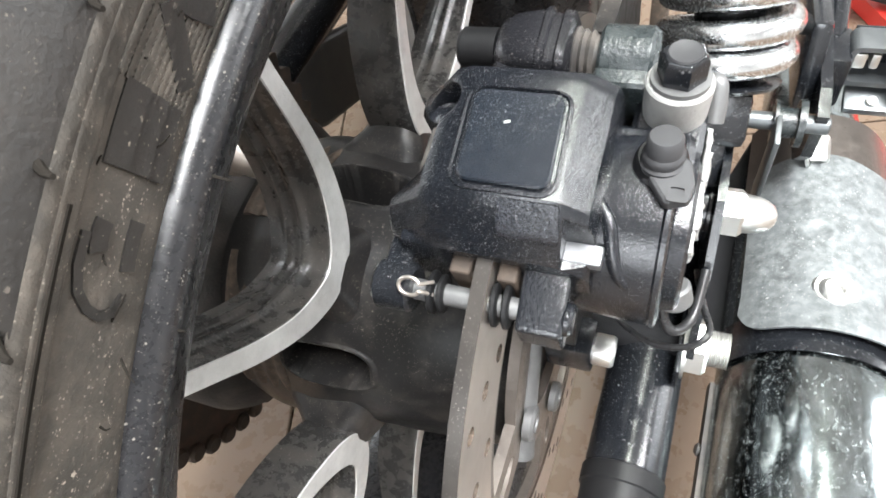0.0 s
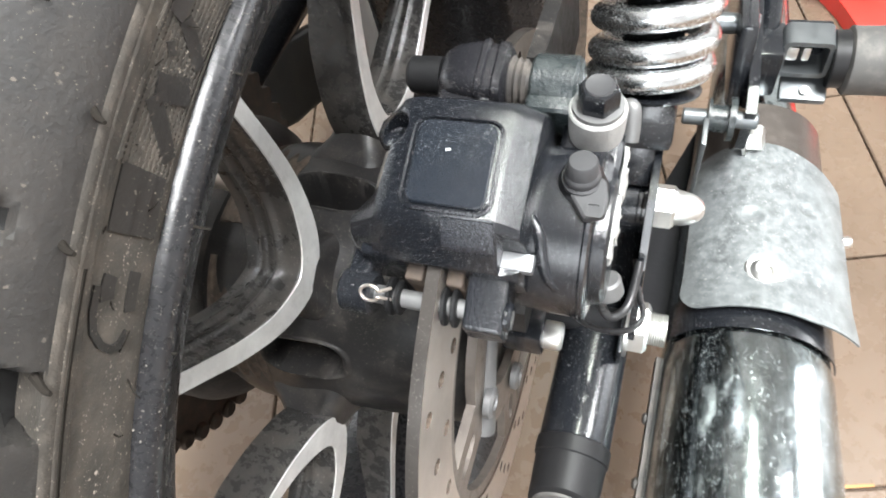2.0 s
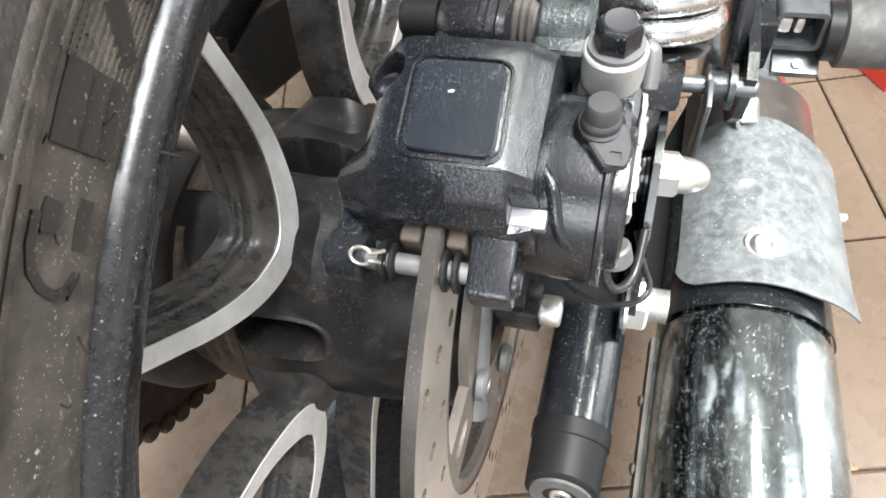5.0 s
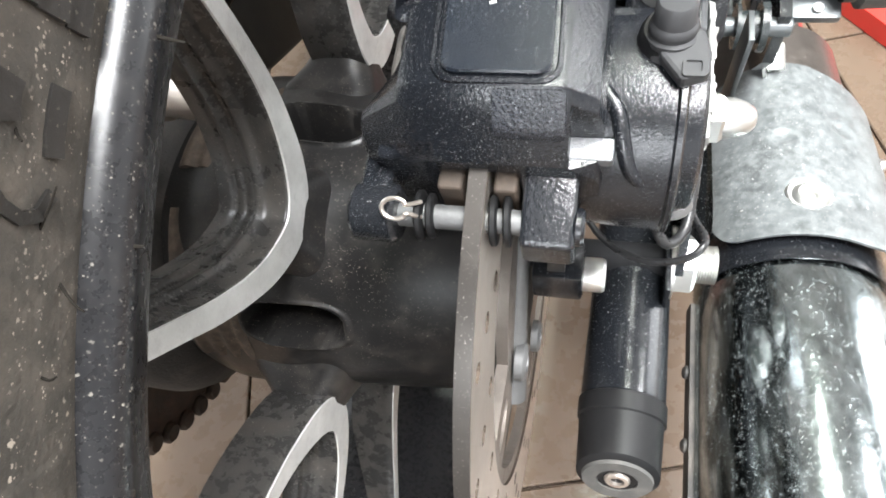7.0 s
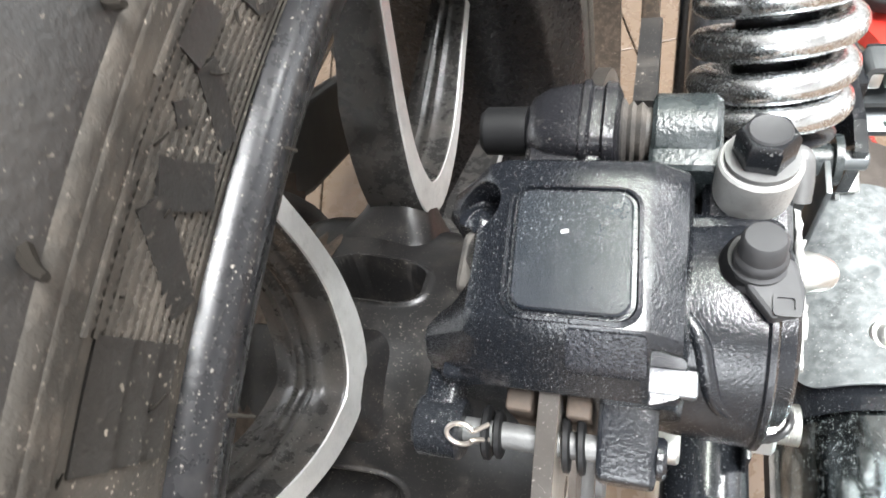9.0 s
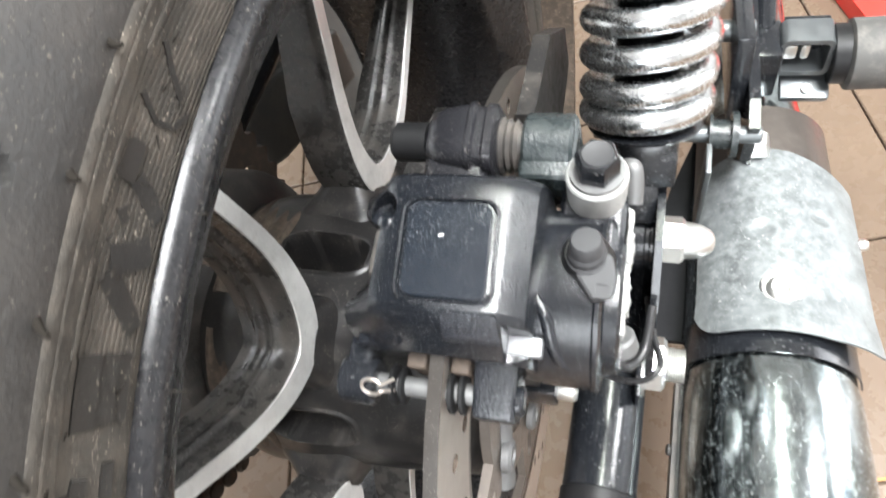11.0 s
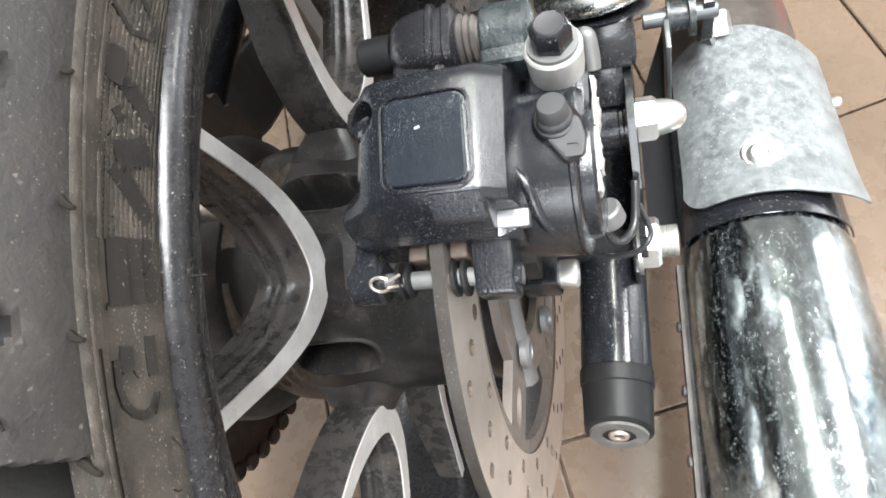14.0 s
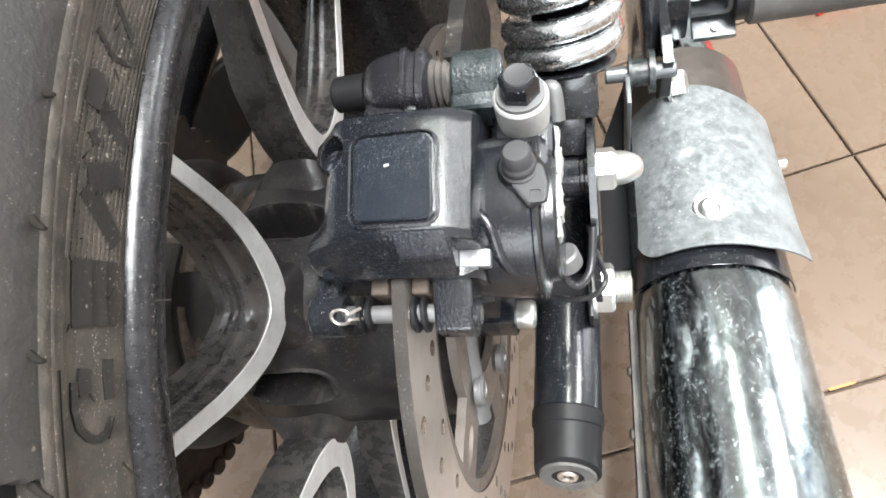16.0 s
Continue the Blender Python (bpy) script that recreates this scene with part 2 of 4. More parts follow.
M_BROWNED = material("heat_browned_steel", (0.115, 0.100, 0.090), 0.33, 0.6, dust=0.35, dust_col=(0.13, 0.115, 0.10), dust_scale=200, specks=0.5, speck_col=(0.25, 0.22, 0.2), bump=0.3, bump_scale=500)
M_CABLE = material("black_cable_sheath", (0.018, 0.018, 0.019), 0.3, dust=0.12, dust_col=(0.2, 0.2, 0.2))


# ---------------------------------------------------------------- mesh helpers
def lerp(a, b, k):
    return a + (b - a) * k


def thing(name, at, label, category, group="", kind=""):
    ob = new(name)
    ob.empty_display_size = 0.02
    ob.location = at
    return tagged(ob, label, category, group, kind)


def part(name, bm, mat, parent=None, label="", smooth=True, sharp=35.0):
    """One bmesh, in world metres, as a mesh object under a thing or part."""
    bmesh.ops.recalc_face_normals(bm, faces=bm.faces)
    for f in bm.faces:
        f.smooth = smooth
    if smooth:
        lim = radians(sharp)
        for e in bm.edges:
            e.smooth = not (len(e.link_faces) == 2 and e.calc_face_angle(0.0) > lim)
    me = bpy.data.meshes.new(name)
    bm.to_mesh(me)
    bm.free()
    me.materials.append(mat)
    ob = new(name, me)
    if parent is not None:
        ob.parent = parent
        if parent.type == "EMPTY":
            ob.matrix_parent_inverse = Matrix.Translation(-parent.location)
    if label:
        ob["label"] = label
    return ob


def grid(bm, rows, close_u=False, close_v=False):
    """A sheet of quads over rows of points. close_u joins the last row to the first, close_v each row's ends."""
    vs = [[bm.verts.new(p) for p in row] for row in rows]
    n, m = len(vs), len(vs[0])
    for i in range(n if close_u else n - 1):
        for j in range(m if close_v else m - 1):
            bm.faces.new((vs[i][j], vs[(i + 1) % n][j], vs[(i + 1) % n][(j + 1) % m], vs[i][(j + 1) % m]))
    return vs


def frame_of(at, axis, up=(0, 0, 1)):
    """A pose whose z lies along axis."""
    z = Vector(axis).normalized()
    x = Vector(up).cross(z)
    if x.length < 1e-4:
        x = Vector((1, 0, 0)).cross(z)
    x.normalize()
    y = z.cross(x)
    m = Matrix((x, y, z)).transposed().to_4x4()
    m.translation = at
    return m


def lathe(bm, profile, at, axis, seg=48, wobble=None):
    """Turns a profile of (height along axis, radius) round the axis; closes its ends."""
    m = frame_of(at, axis)
    rows = []
    for k in range(seg):
        a = 2 * math.pi * k / seg
        rows.append([m @ Vector((r * math.cos(a), r * math.sin(a), h)) for h, r in profile])
    vs = grid(bm, rows, close_u=True)
    for j in (0, -1):
        if profile[j][1] > 1e-5:
            bm.faces.new([row[j] for row in vs])
    bmesh.ops.remove_doubles(bm, verts=bm.verts[:], dist=1e-6)
    return vs


def turned(profile, at, axis, seg=48):
    bm = bmesh.new()
    lathe(bm, profile, at, axis, seg)
    return bm


def rod(a, b, r, seg=32, bevel=0.0008):
    a, b = Vector(a), Vector(b)
    h = (b - a).length
    k = min(bevel, r * 0.5, h * 0.4)
    return turned([(0, r - k), (k, r), (h - k, r), (h, r - k)], a, b - a, seg)


def catmull(pts, n=8):
    pts = [Vector(p) for p in pts]
    ext = [2 * pts[0] - pts[1]] + pts + [2 * pts[-1] - pts[-2]]
    out = []
    for i in range(1, len(ext) - 2):
        p0, p1, p2, p3 = ext[i - 1:i + 3]
        for k in range(n):
            t = k / n
            out.append(0.5 * ((2 * p1) + (p2 - p0) * t + (2 * p0 - 5 * p1 + 4 * p2 - p3) * t * t + (3 * p1 - p0 - 3 * p2 + p3) * t ** 3))
    out.append(pts[-1])
    return out


def tube(pts, r, seg=14, closed=False, rib=0.0, rib_step=3):
    """A round tube along points; r a number or a function of 0..1."""
    bm = bmesh.new()
    n = len(pts)
    prev = None
    rows = []
    for i, p in enumerate(pts):
        d = (pts[(i + 1) % n] - pts[i - 1]) if closed else (pts[min(i + 1, n - 1)] - pts[max(i - 1, 0)])
        d.normalize()
        if prev is None:
            prev = d.orthogonal().normalized()
        prev = (prev - d * prev.dot(d)).normalized()
        q = d.cross(prev)
        rr = r(i / (n - 1)) if callable(r) else r
        if rib and i % rib_step == 0:
            rr += rib
        rows.append([p + (prev * math.cos(2 * math.pi * k / seg) + q * math.sin(2 * math.pi * k / seg)) * rr for k in range(seg)])
    vs = grid(bm, rows, close_u=closed, close_v=True)
    if not closed:
        bm.faces.new(vs[0])
        bm.faces.new(vs[-1])
    return bm


def block(m, size, bevel=0.001, seg=2):
    """A box of that size round the pose m, with rounded edges."""
    bm = bmesh.new()
    bmesh.ops.create_cube(bm, size=1.0)
    for v in bm.verts:
        v.co = Vector((v.co.x * size[0], v.co.y * size[1], v.co.z * size[2]))
    if bevel:
        bmesh.ops.bevel(bm, geom=bm.edges[:], offset=bevel, segments=seg, profile=0.6, affect="EDGES")
    bm.transform(m)
    return bm


def plate(loops, m, h, bevel=0.0):
    """A flat plate, h thick along the pose's z, from an outer loop and hole loops of (x, y)."""
    from mathutils import geometry
    pts, edges = [], []
    for loop in loops:
        k = len(pts)
        pts += [Vector(p) for p in loop]
        edges += [(k + i, k + (i + 1) % len(loop)) for i in range(len(loop))]
    v2, _, faces, *_ = geometry.delaunay_2d_cdt(pts, edges, [], 0, 1e-7)

    def inside(p, loop):
        hit = False
        for (x0, y0), (x1, y1) in zip(loop, loop[1:] + loop[:1]):
            if (y0 > p[1]) != (y1 > p[1]) and p[0] < (x1 - x0) * (p[1] - y0) / (y1 - y0) + x0:
                hit = not hit
        return hit

    loops = [[(p[0], p[1]) for p in loop] for loop in loops]
    kept = []
    for f in faces:
        c = (sum(v2[i].x for i in f) / 3, sum(v2[i].y for i in f) / 3)
        if inside(c, loops[0]) and not any(inside(c, h) for h in loops[1:]):
            kept.append(f)
    faces = kept
    bm = bmesh.new()
    lo = [bm.verts.new(m @ Vector((p.x, p.y, 0))) for p in v2]
    hi = [bm.verts.new(m @ Vector((p.x, p.y, h))) for p in v2]
    for f in faces:
        bm.faces.new([hi[i] for i in f])
        bm.faces.new([lo[i] for i in reversed(f)])
    count = {}
    for f in faces:
        for a, b in zip(f, list(f[1:]) + [f[0]]):
            key = (min(a, b), max(a, b))
            count[key] = count.get(key, 0) + 1
    for (a, b), c in count.items():
        if c == 1:
            bm.faces.new((lo[a], lo[b], hi[b], hi[a]))
    return bm


def ring(cx, cy, rx, ry=None, n=24, turn=0.0):
    ry = rx if ry is None else ry
    c, s = math.cos(turn), math.sin(turn)
    out = []
    for k in range(n):
        a = 2 * math.pi * k / n
        x, y = rx * math.cos(a), ry * math.sin(a)
        out.append((cx + x * c - y * s, cy + x * s + y * c))
    return out


def rounded(w, h, r, n=5, cx=0.0, cy=0.0):
    out = []
    for sx, sy, a0 in ((1, 1, 0), (-1, 1, 90), (-1, -1, 180), (1, -1, 270)):
        for k in range(n + 1):
            a = radians(a0 + 90 * k / n)
            out.append((cx + sx * (w / 2 - r) + r * math.cos(a), cy + sy * (h / 2 - r) + r * math.sin(a)))
    return out


def loft(sections, cap=True):
    """Skins loops of equal length, one after the other."""
    bm = bmesh.new()
    vs = grid(bm, sections, close_v=True)
    if cap:
        bm.faces.new(vs[0])
        bm.faces.new(vs[-1])
    return bm


def hexhead(at, axis, across, h, dome=0.0, seg_turn=0.0):
    """A hexagon head with a chamfered top."""
    m = frame_of(at, axis) @ pose(0, 0, 0, 0, 0, seg_turn)
    R = across / math.sqrt(3)
    secs = []
    for hh, k in ((0, 1.0), (h * 0.82, 1.0), (h, 0.86)):
        secs.append([m @ Vector((R * k * math.cos(math.pi / 3 * i), R * k * math.sin(math.pi / 3 * i), hh)) for i in range(6)])
    return loft(secs)


# ---------------------------------------------------------------- the room
TILE = 0.21
TURN = radians(17)
floor = tagged(part("floor", block(pose(0.5, 0.3, -0.032), (5.6, 6.2, 0.05), 0), M_GROUT), "tan glazed tile floor with dark joints", "floor", kind="structure")
for name, m, size in (("wall_north", pose(0.5, 3.45, 1.35), (5.8, 0.1, 2.8)),):
    tagged(part(name, block(m, size, 0), M_WALL), "pale painted plain wall", "wall", kind="structure")
for name, m, size in (("wall_south", pose(-1.525, -2.85, 1.35), (1.75, 0.1, 2.8)), ("wall_south_far", pose(2.075, -2.85, 1.35), (2.65, 0.1, 2.8)), ("wall_south_sill", pose(0.05, -2.85, 0.475), (1.40, 0.1, 1.05)),
                      ("wall_south_lintel", pose(0.05, -2.85, 2.475), (1.40, 0.1, 0.55)), ("wall_east", pose(3.35, 2.85, 1.35), (0.1, 1.1, 2.8)), ("wall_east_far", pose(3.35, -0.95, 1.35), (0.1, 3.7, 2.8)),
                      ("wall_west", pose(-2.35, -1.375, 1.35), (0.1, 2.75, 2.8)), ("wall_west_far", pose(-2.35, 2.4, 1.35), (0.1, 2.0, 2.8)), ("wall_west_sill", pose(-2.35, 0.7, 0.425), (0.1, 1.4, 0.95)), ("wall_west_lintel", pose(-2.35, 0.7, 2.425), (0.1, 1.4, 0.65)),
                      ("wall_east_lintel", pose(3.35, 1.6, 2.45), (0.1, 1.4, 0.6))):
    tagged(part(name, block(m, size, 0), M_WALL), "pale painted wall round an opening", "wall", kind="structure")
tagged(part("ceiling", block(pose(0.5, 0.3, 2.8), (5.8, 6.4, 0.1), 0), M_WALL), "white plain ceiling", "ceiling", kind="structure")

# ---------------------------------------------------------------- the motorcycle
AX = Vector((0.0, 0.0, 0.305))          # axle line, along x
X0 = 0.0097                             # middle plane of the wheel
bike = thing("motorcycle", (0.0097, 0.0, 0.0), "dusty black motorcycle with disc brake and chromed exhaust, standing on tiles", "motorcycle")


def polar(x, r, deg):
    a = radians(deg)
    return Vector((x, r * math.cos(a), AX.z + r * math.sin(a)))


def spin(profile, seg, a0=0.0, a1=360.0, close=True):
    """Turns a closed profile of (x, r) round the axle."""
    bm = bmesh.new()
    n = seg if close else seg + 1
    rows = [[polar(x, r, a0 + (a1 - a0) * k / seg) for x, r in profile] for k in range(n)]
    vs = grid(bm, rows, close_u=close, close_v=True)
    if not close:
        bm.faces.new(vs[0])
        bm.faces.new(vs[-1])
    return bm


# tyre: sidewall, shoulder and tread, with cut grooves
TYRE = [(0.0540, 0.2020), (0.0556, 0.2095), (0.0578, 0.2130), (0.0592, 0.2180), (0.0602, 0.2240), (0.0608, 0.2290), (0.0612, 0.2308), (0.0622, 0.2316), (0.0628, 0.2332),
        (0.0638, 0.2375), (0.0636, 0.2420), (0.0622, 0.2475), (0.0600, 0.2530), (0.0562, 0.2590), (0.0505, 0.2645), (0.0436, 0.2695), (0.0358, 0.2740), (0.0270, 0.2775), (0.0170, 0.2800), (0.0060, 0.2812), (0.0, 0.2813)]


def smooth_profile(p, n):
    return [(v.x, v.y) for v in catmull([(a, b, 0) for a, b in p], n)]


side = smooth_profile(TYRE, 5)
prof = side + [(-u, r) for u, r in reversed(side[:-1])]
SEG = 1440


def groove(u, r, deg):
    """How deep the tread is cut at a place: one broad channel and two shorter slots to each pitch."""
    if r < 0.2375:
        return 0.0
    k = (deg - 122.4 + (15 if u < 0 else 0) + 15) % 30 - 15

    def soft(v, ramp):
        v = min(1.0, max(0.0, v / ramp))
        return v * v * (3 - 2 * v)

    cut = 0.0105 * soft(1.30 - abs(k - 0.4 + (r - 0.238) * 75), 0.42) * soft(r - 0.2378, 0.0016)
    for mid, half, tip in ((-6.3, 0.80, 0.2455), (-14.9, 0.82, 0.2465), (14.9, 0.82, 0.2465)):
        narrow = 0.75 * (1 - soft(r - tip, 0.0030))
        cut = max(cut, 0.0045 * soft(half - narrow - abs(k - mid - (r - tip) * 20), 0.34) * soft(r - tip, 0.0014))
    return cut


bm = bmesh.new()
rows = []
depth = [[groove(u, r, 360.0 * k / SEG) for u, r in prof] for k in range(SEG)]
for k in range(SEG):
    deg = 360.0 * k / SEG
    row = []
    for (u, r), g in zip(prof, depth[k]):
        e = (abs(u) / 0.0637) ** 4
        row.append(polar(X0 + u - math.copysign(0.7 * g * e, u), r - g * (1 - 0.6 * e), deg))
    rows.append(row)
grid(bm, rows, close_u=True, close_v=True)
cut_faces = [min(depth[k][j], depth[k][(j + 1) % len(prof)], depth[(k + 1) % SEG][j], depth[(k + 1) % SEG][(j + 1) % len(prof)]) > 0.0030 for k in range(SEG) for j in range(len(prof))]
tyre = part("tyre", bm, M_TREAD, bike, "dusty black motorcycle tyre with muddy shoulder", sharp=50)
# deeply cut faces take the blacker rubber, which carries the groove's shade
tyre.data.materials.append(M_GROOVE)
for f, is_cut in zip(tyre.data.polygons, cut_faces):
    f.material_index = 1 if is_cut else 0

# dusty sidewall band with fine serrations and raised worn lettering bars
bm = bmesh.new()
rows = []
wall = [p for p in side if 0.2105 < p[1] < 0.2372 and p[0] > 0.05]
for k in range(2520):
    deg = 360.0 * k / 2520
    row = []
    for i, (u, r) in enumerate(wall):
        ser = 0.00032 * (k % 2) if 0.2150 < r < 0.2300 and (deg < 113 or deg > 128) else 0.0
        row.append(polar(X0 + u + 0.0004 - (0.0009 if r > 0.2362 else 0.0) + ser, r, deg))
    rows.append(row)
grid(bm, rows, close_u=True)
part("sidewall", bm, M_TYRE, tyre, "brown dusty serrated sidewall", sharp=60)


def side_x(r):
    for (u0, r0), (u1, r1) in zip(side, side[1:]):
        if r0 <= r <= r1:
            return X0 + lerp(u0, u1, (r - r0) / (r1 - r0 + 1e-9))
    return X0 + 0.06


def stroke(pts, w, lift=0.00098):
    """A raised bar on the sidewall along (deg, r) points."""
    bm = bmesh.new()
    P = [polar(side_x(r) + lift, r, d) for d, r in pts]
    rows = []
    for i, p in enumerate(P):
        t = (P[min(i + 1, len(P) - 1)] - P[max(i - 1, 0)]).normalized()
        nx = Vector((1, 0, 0))
        s = t.cross(nx).normalized() * (w * 0.36)
        rows.append([p - s - nx * 0.002, p - s, p + s, p + s - nx * 0.002])
    vs = grid(bm, rows, close_v=True)
    bm.faces.new(vs[0])
    bm.faces.new(vs[-1])
    return bm


def blob(deg, r, half_deg, half_r, turn=0.0):
    """A low raised island on the sidewall with rounded ends."""
    return stroke([(deg - half_deg, r), (deg - half_deg * 0.4, r + turn), (deg + half_deg * 0.4, r + turn), (deg + half_deg, r)], half_r * 2)


ARC = [(118.2, 0.2291), (119.3, 0.2293), (120.2, 0.2284), (120.8, 0.2262), (121.1, 0.2236), (121.0, 0.2212), (120.4, 0.2194)]
for w, pts in ((0.0052, [(104.1, 0.2270), (105.0, 0.2272), (105.9, 0.2275)]), (0.0030, [(107.0, 0.2268), (107.5, 0.2250)]), (0.0050, [(105.6, 0.2248), (106.2, 0.2206), (106.9, 0.2162)]),
               (0.0072, [(109.2, 0.2265), (108.8, 0.2215), (108.3, 0.2170)]), (0.0056, [(109.7, 0.2268), (110.8, 0.2220), (112.0, 0.2172)]),
               (0.0062, [(112.9, 0.2270), (114.4, 0.2270), (115.9, 0.2269)]), (0.0056, [(112.9, 0.2226), (114.4, 0.2226), (115.9, 0.2225)]), (0.0044, [(112.9, 0.2188), (114.4, 0.2187), (115.9, 0.2184)]),
               (0.0020, ARC), (0.0016, [(102.2, 0.2290), (102.9, 0.2240), (102.5, 0.2190), (101.4, 0.2160)]), (0.0018, [(99.5, 0.2280), (100.4, 0.2240), (101.2, 0.2190)])):
    part("lettering_bar", stroke(pts, w), M_LETTER, tyre, "worn raised marking on the sidewall")
part("lettering_bar", blob(118.3, 0.2263, 0.55, 0.0020, 0.0003), M_LETTER, tyre, "worn raised marking on the sidewall")
part("lettering_bar", blob(118.5, 0.2197, 0.95, 0.0017, 0.0002), M_LETTER, tyre, "worn raised marking on the sidewall")
for k in range(1, 16):
    line = [(d, 0.2108 + 0.00135 * k + 0.00022 * (d - 96.0)) for d in np.linspace(92.0, 113.0, 30)]
    line = [(d, r) for d, r in line if 0.2130 < r < 0.2322]
    part("sidewall_rib", stroke(line, 0.00062, 0.00074), M_TYRE, tyre, "fine raised rib on the sidewall")
bm = spin([(side_x(0.2345), 0.2345), (side_x(0.2354) + 0.0004, 0.2354), (side_x(0.2376) + 0.0003, 0.2376), (side_x(0.2386) - 0.0002, 0.2386), (0.066, 0.2366)], 240)
part("mould_line", bm, M_TYRE, tyre, "thin raised mould line round the shoulder")


def whisker(x, r, deg, length, lean, w=0.0006):
    a = polar(x, r, deg)
    out = (polar(x, r + 1, deg) - a).normalized()
    tan = (polar(x, r, deg + 1) - polar(x, r, deg - 1)).normalized()
    d = (Vector((1, 0, 0)) * lean[0] + out * lean[1] + tan * lean[2]).normalized()
    pts = catmull([a - d * 0.001, a + d * length * 0.5 + tan * 0.0004, a + d * length])
    return tube(pts, lambda k: w * (0.75 - 0.4 * k), 7)


rng = random.Random(4)
for k in range(9):
    part("tyre_whisker", whisker(X0 + 0.0634, 0.2395, 96.6 + 5.0 * k, rng.uniform(0.0030, 0.0042), (0.7, 0.1, rng.uniform(0.2, 0.5)), 0.0011), M_NUB, tyre)
for k in range(14):
    part("tyre_whisker", whisker(X0 + 0.0600, rng.uniform(0.216, 0.2295), 97 + 2.2 * k + rng.uniform(-0.7, 0.7), rng.uniform(0.002, 0.005), (0.35, 0.1, rng.uniform(-0.8, 0.8)), 0.0003), M_NUB, tyre)
for deg, ln in ((105.6, 0.0085), (114.6, 0.0100), (121.6, 0.0080)):
    part("tyre_whisker", whisker(X0 + 0.0560, 0.2125, deg, ln, (1.0, -0.75, 0.1), 0.00062), M_NUB, tyre)

for k in range(6):
    part("tyre_whisker", whisker(X0 + 0.0608, 0.2506, 98.4 + 10.2 * k, rng.uniform(0.0024, 0.0034), (0.7, 0.2, 0.6), 0.0007), M_NUB, tyre)
bm = spin([(side_x(0.2332) + 0.0003, 0.2332), (side_x(0.2336) + 0.0006, 0.2336), (side_x(0.2342) + 0.0006, 0.2342), (side_x(0.2346) + 0.0002, 0.2346), (0.066, 0.2340)], 60, 117.5, 150, False)
part("sidewall_crease", bm, M_NUB, tyre, "black crease between sidewall and shoulder")

# cast wheel: rim, five looped spokes with machined edges, hub
RIMP = [(0.0530, 0.2085), (0.0540, 0.2116), (0.0549, 0.2134), (0.0562, 0.2139), (0.0580, 0.2131), (0.0600, 0.2119), (0.0612, 0.2104), (0.0616, 0.2086), (0.0609, 0.2062), (0.0570, 0.1996), (0.0530, 0.1940), (0.0495, 0.1898), (0.0474, 0.1872), (0.0452, 0.1852),
        (0.0380, 0.1835), (0.0200, 0.1800), (0.0, 0.1780)]
rim_in = smooth_profile(RIMP, 3)
rim_prof = [(X0 + u, r) for u, r in rim_in] + [(X0 - u, r) for u, r in reversed(rim_in[:-1])] + [(X0 - 0.050, 0.203), (X0, 0.188), (X0 + 0.050, 0.203)]
wheel = part("wheel_rim", spin(rim_prof, 240), M_RIM, bike, "black cast wheel rim with polished lip", sharp=50)

# middle line and half width of a spoke's machined edge: outward, across, half width
LOOP = [(0.190, -0.0740, 0.0034), (0.165, -0.0633, 0.0034), (0.138, -0.0517, 0.0034), (0.117, -0.0424, 0.0036), (0.1035, -0.0348, 0.0042), (0.0935, -0.0268, 0.0050), (0.0842, -0.0165, 0.0062), (0.0790, -0.0060, 0.0068),
        (0.0796, 0.0045, 0.0066), (0.0882, 0.0148, 0.0056), (0.0990, 0.0222, 0.0046), (0.1150, 0.0292, 0.0040), (0.131, 0.0341, 0.0036), (0.165, 0.0440, 0.0034), (0.190, 0.0512, 0.0034)]


def face_x(r):
    return 0.028 - (r - 0.083) * 0.05


def sweep_loop(center, profile, fine=5):
    """Sweeps a closed (outward, depth) profile along the spoke's loop, which points from the hub at that angle."""
    P = catmull(LOOP, fine)
    c, s = math.cos(radians(center)), math.sin(radians(center))
    rows = []
    for i, p in enumerate(P):
        t = P[min(i + 1, len(P) - 1)] - P[max(i - 1, 0)]
        nrm = Vector((-t.y, t.x, 0)).normalized()
        if nrm.dot(Vector((0.15, -0.006, 0)) - p) > 0:
            nrm = -nrm
        row = []
        for w, d in profile:
            q = p + nrm * (w + (p.z - 0.0058) * (1 if w > 0 else -1))
            row.append(Vector((face_x(p.x) + d * (1 - 0.45 * max(0.0, (p.x - 0.115) / 0.075)), q.x * c - q.y * s, AX.z + q.x * s + q.y * c)))
        rows.append(row)
    bm = bmesh.new()
    vs = grid(bm, rows, close_v=True)
    bm.faces.new(vs[0])
    bm.faces.new(vs[-1])
    return bm


SPOKE = [(0.0058, -0.0002), (0.0063, -0.0010), (0.0066, -0.0060), (0.0067, -0.0120), (0.0068, -0.0180), (0.0069, -0.0225), (-0.0098, -0.0225), (-0.0096, -0.0190), (-0.0098, -0.0168), (-0.0104, -0.0159), (-0.0103, -0.0150), (-0.0094, -0.0144),
         (-0.0084, -0.0134), (-0.0081, -0.0118), (-0.0086, -0.0107), (-0.0090, -0.0099), (-0.0087, -0.0091), (-0.0078, -0.0084), (-0.0071, -0.0070), (-0.0066, -0.0050), (-0.0063, -0.0012), (-0.0061, -0.0004), (-0.0058, -0.0002)]
EDGE = [(0.0060, -0.0007), (0.0056, 0.0004), (-0.0056, 0.0004), (-0.0060, -0.0007)]
for k in range(5):
    c = 118 + 72 * k
    part("spoke", sweep_loop(c, SPOKE), M_SPOKE, wheel, sharp=48)
    part("machined_edge", sweep_loop(c, EDGE), M_ALU, wheel, "bare machined aluminium spoke edge", sharp=25)


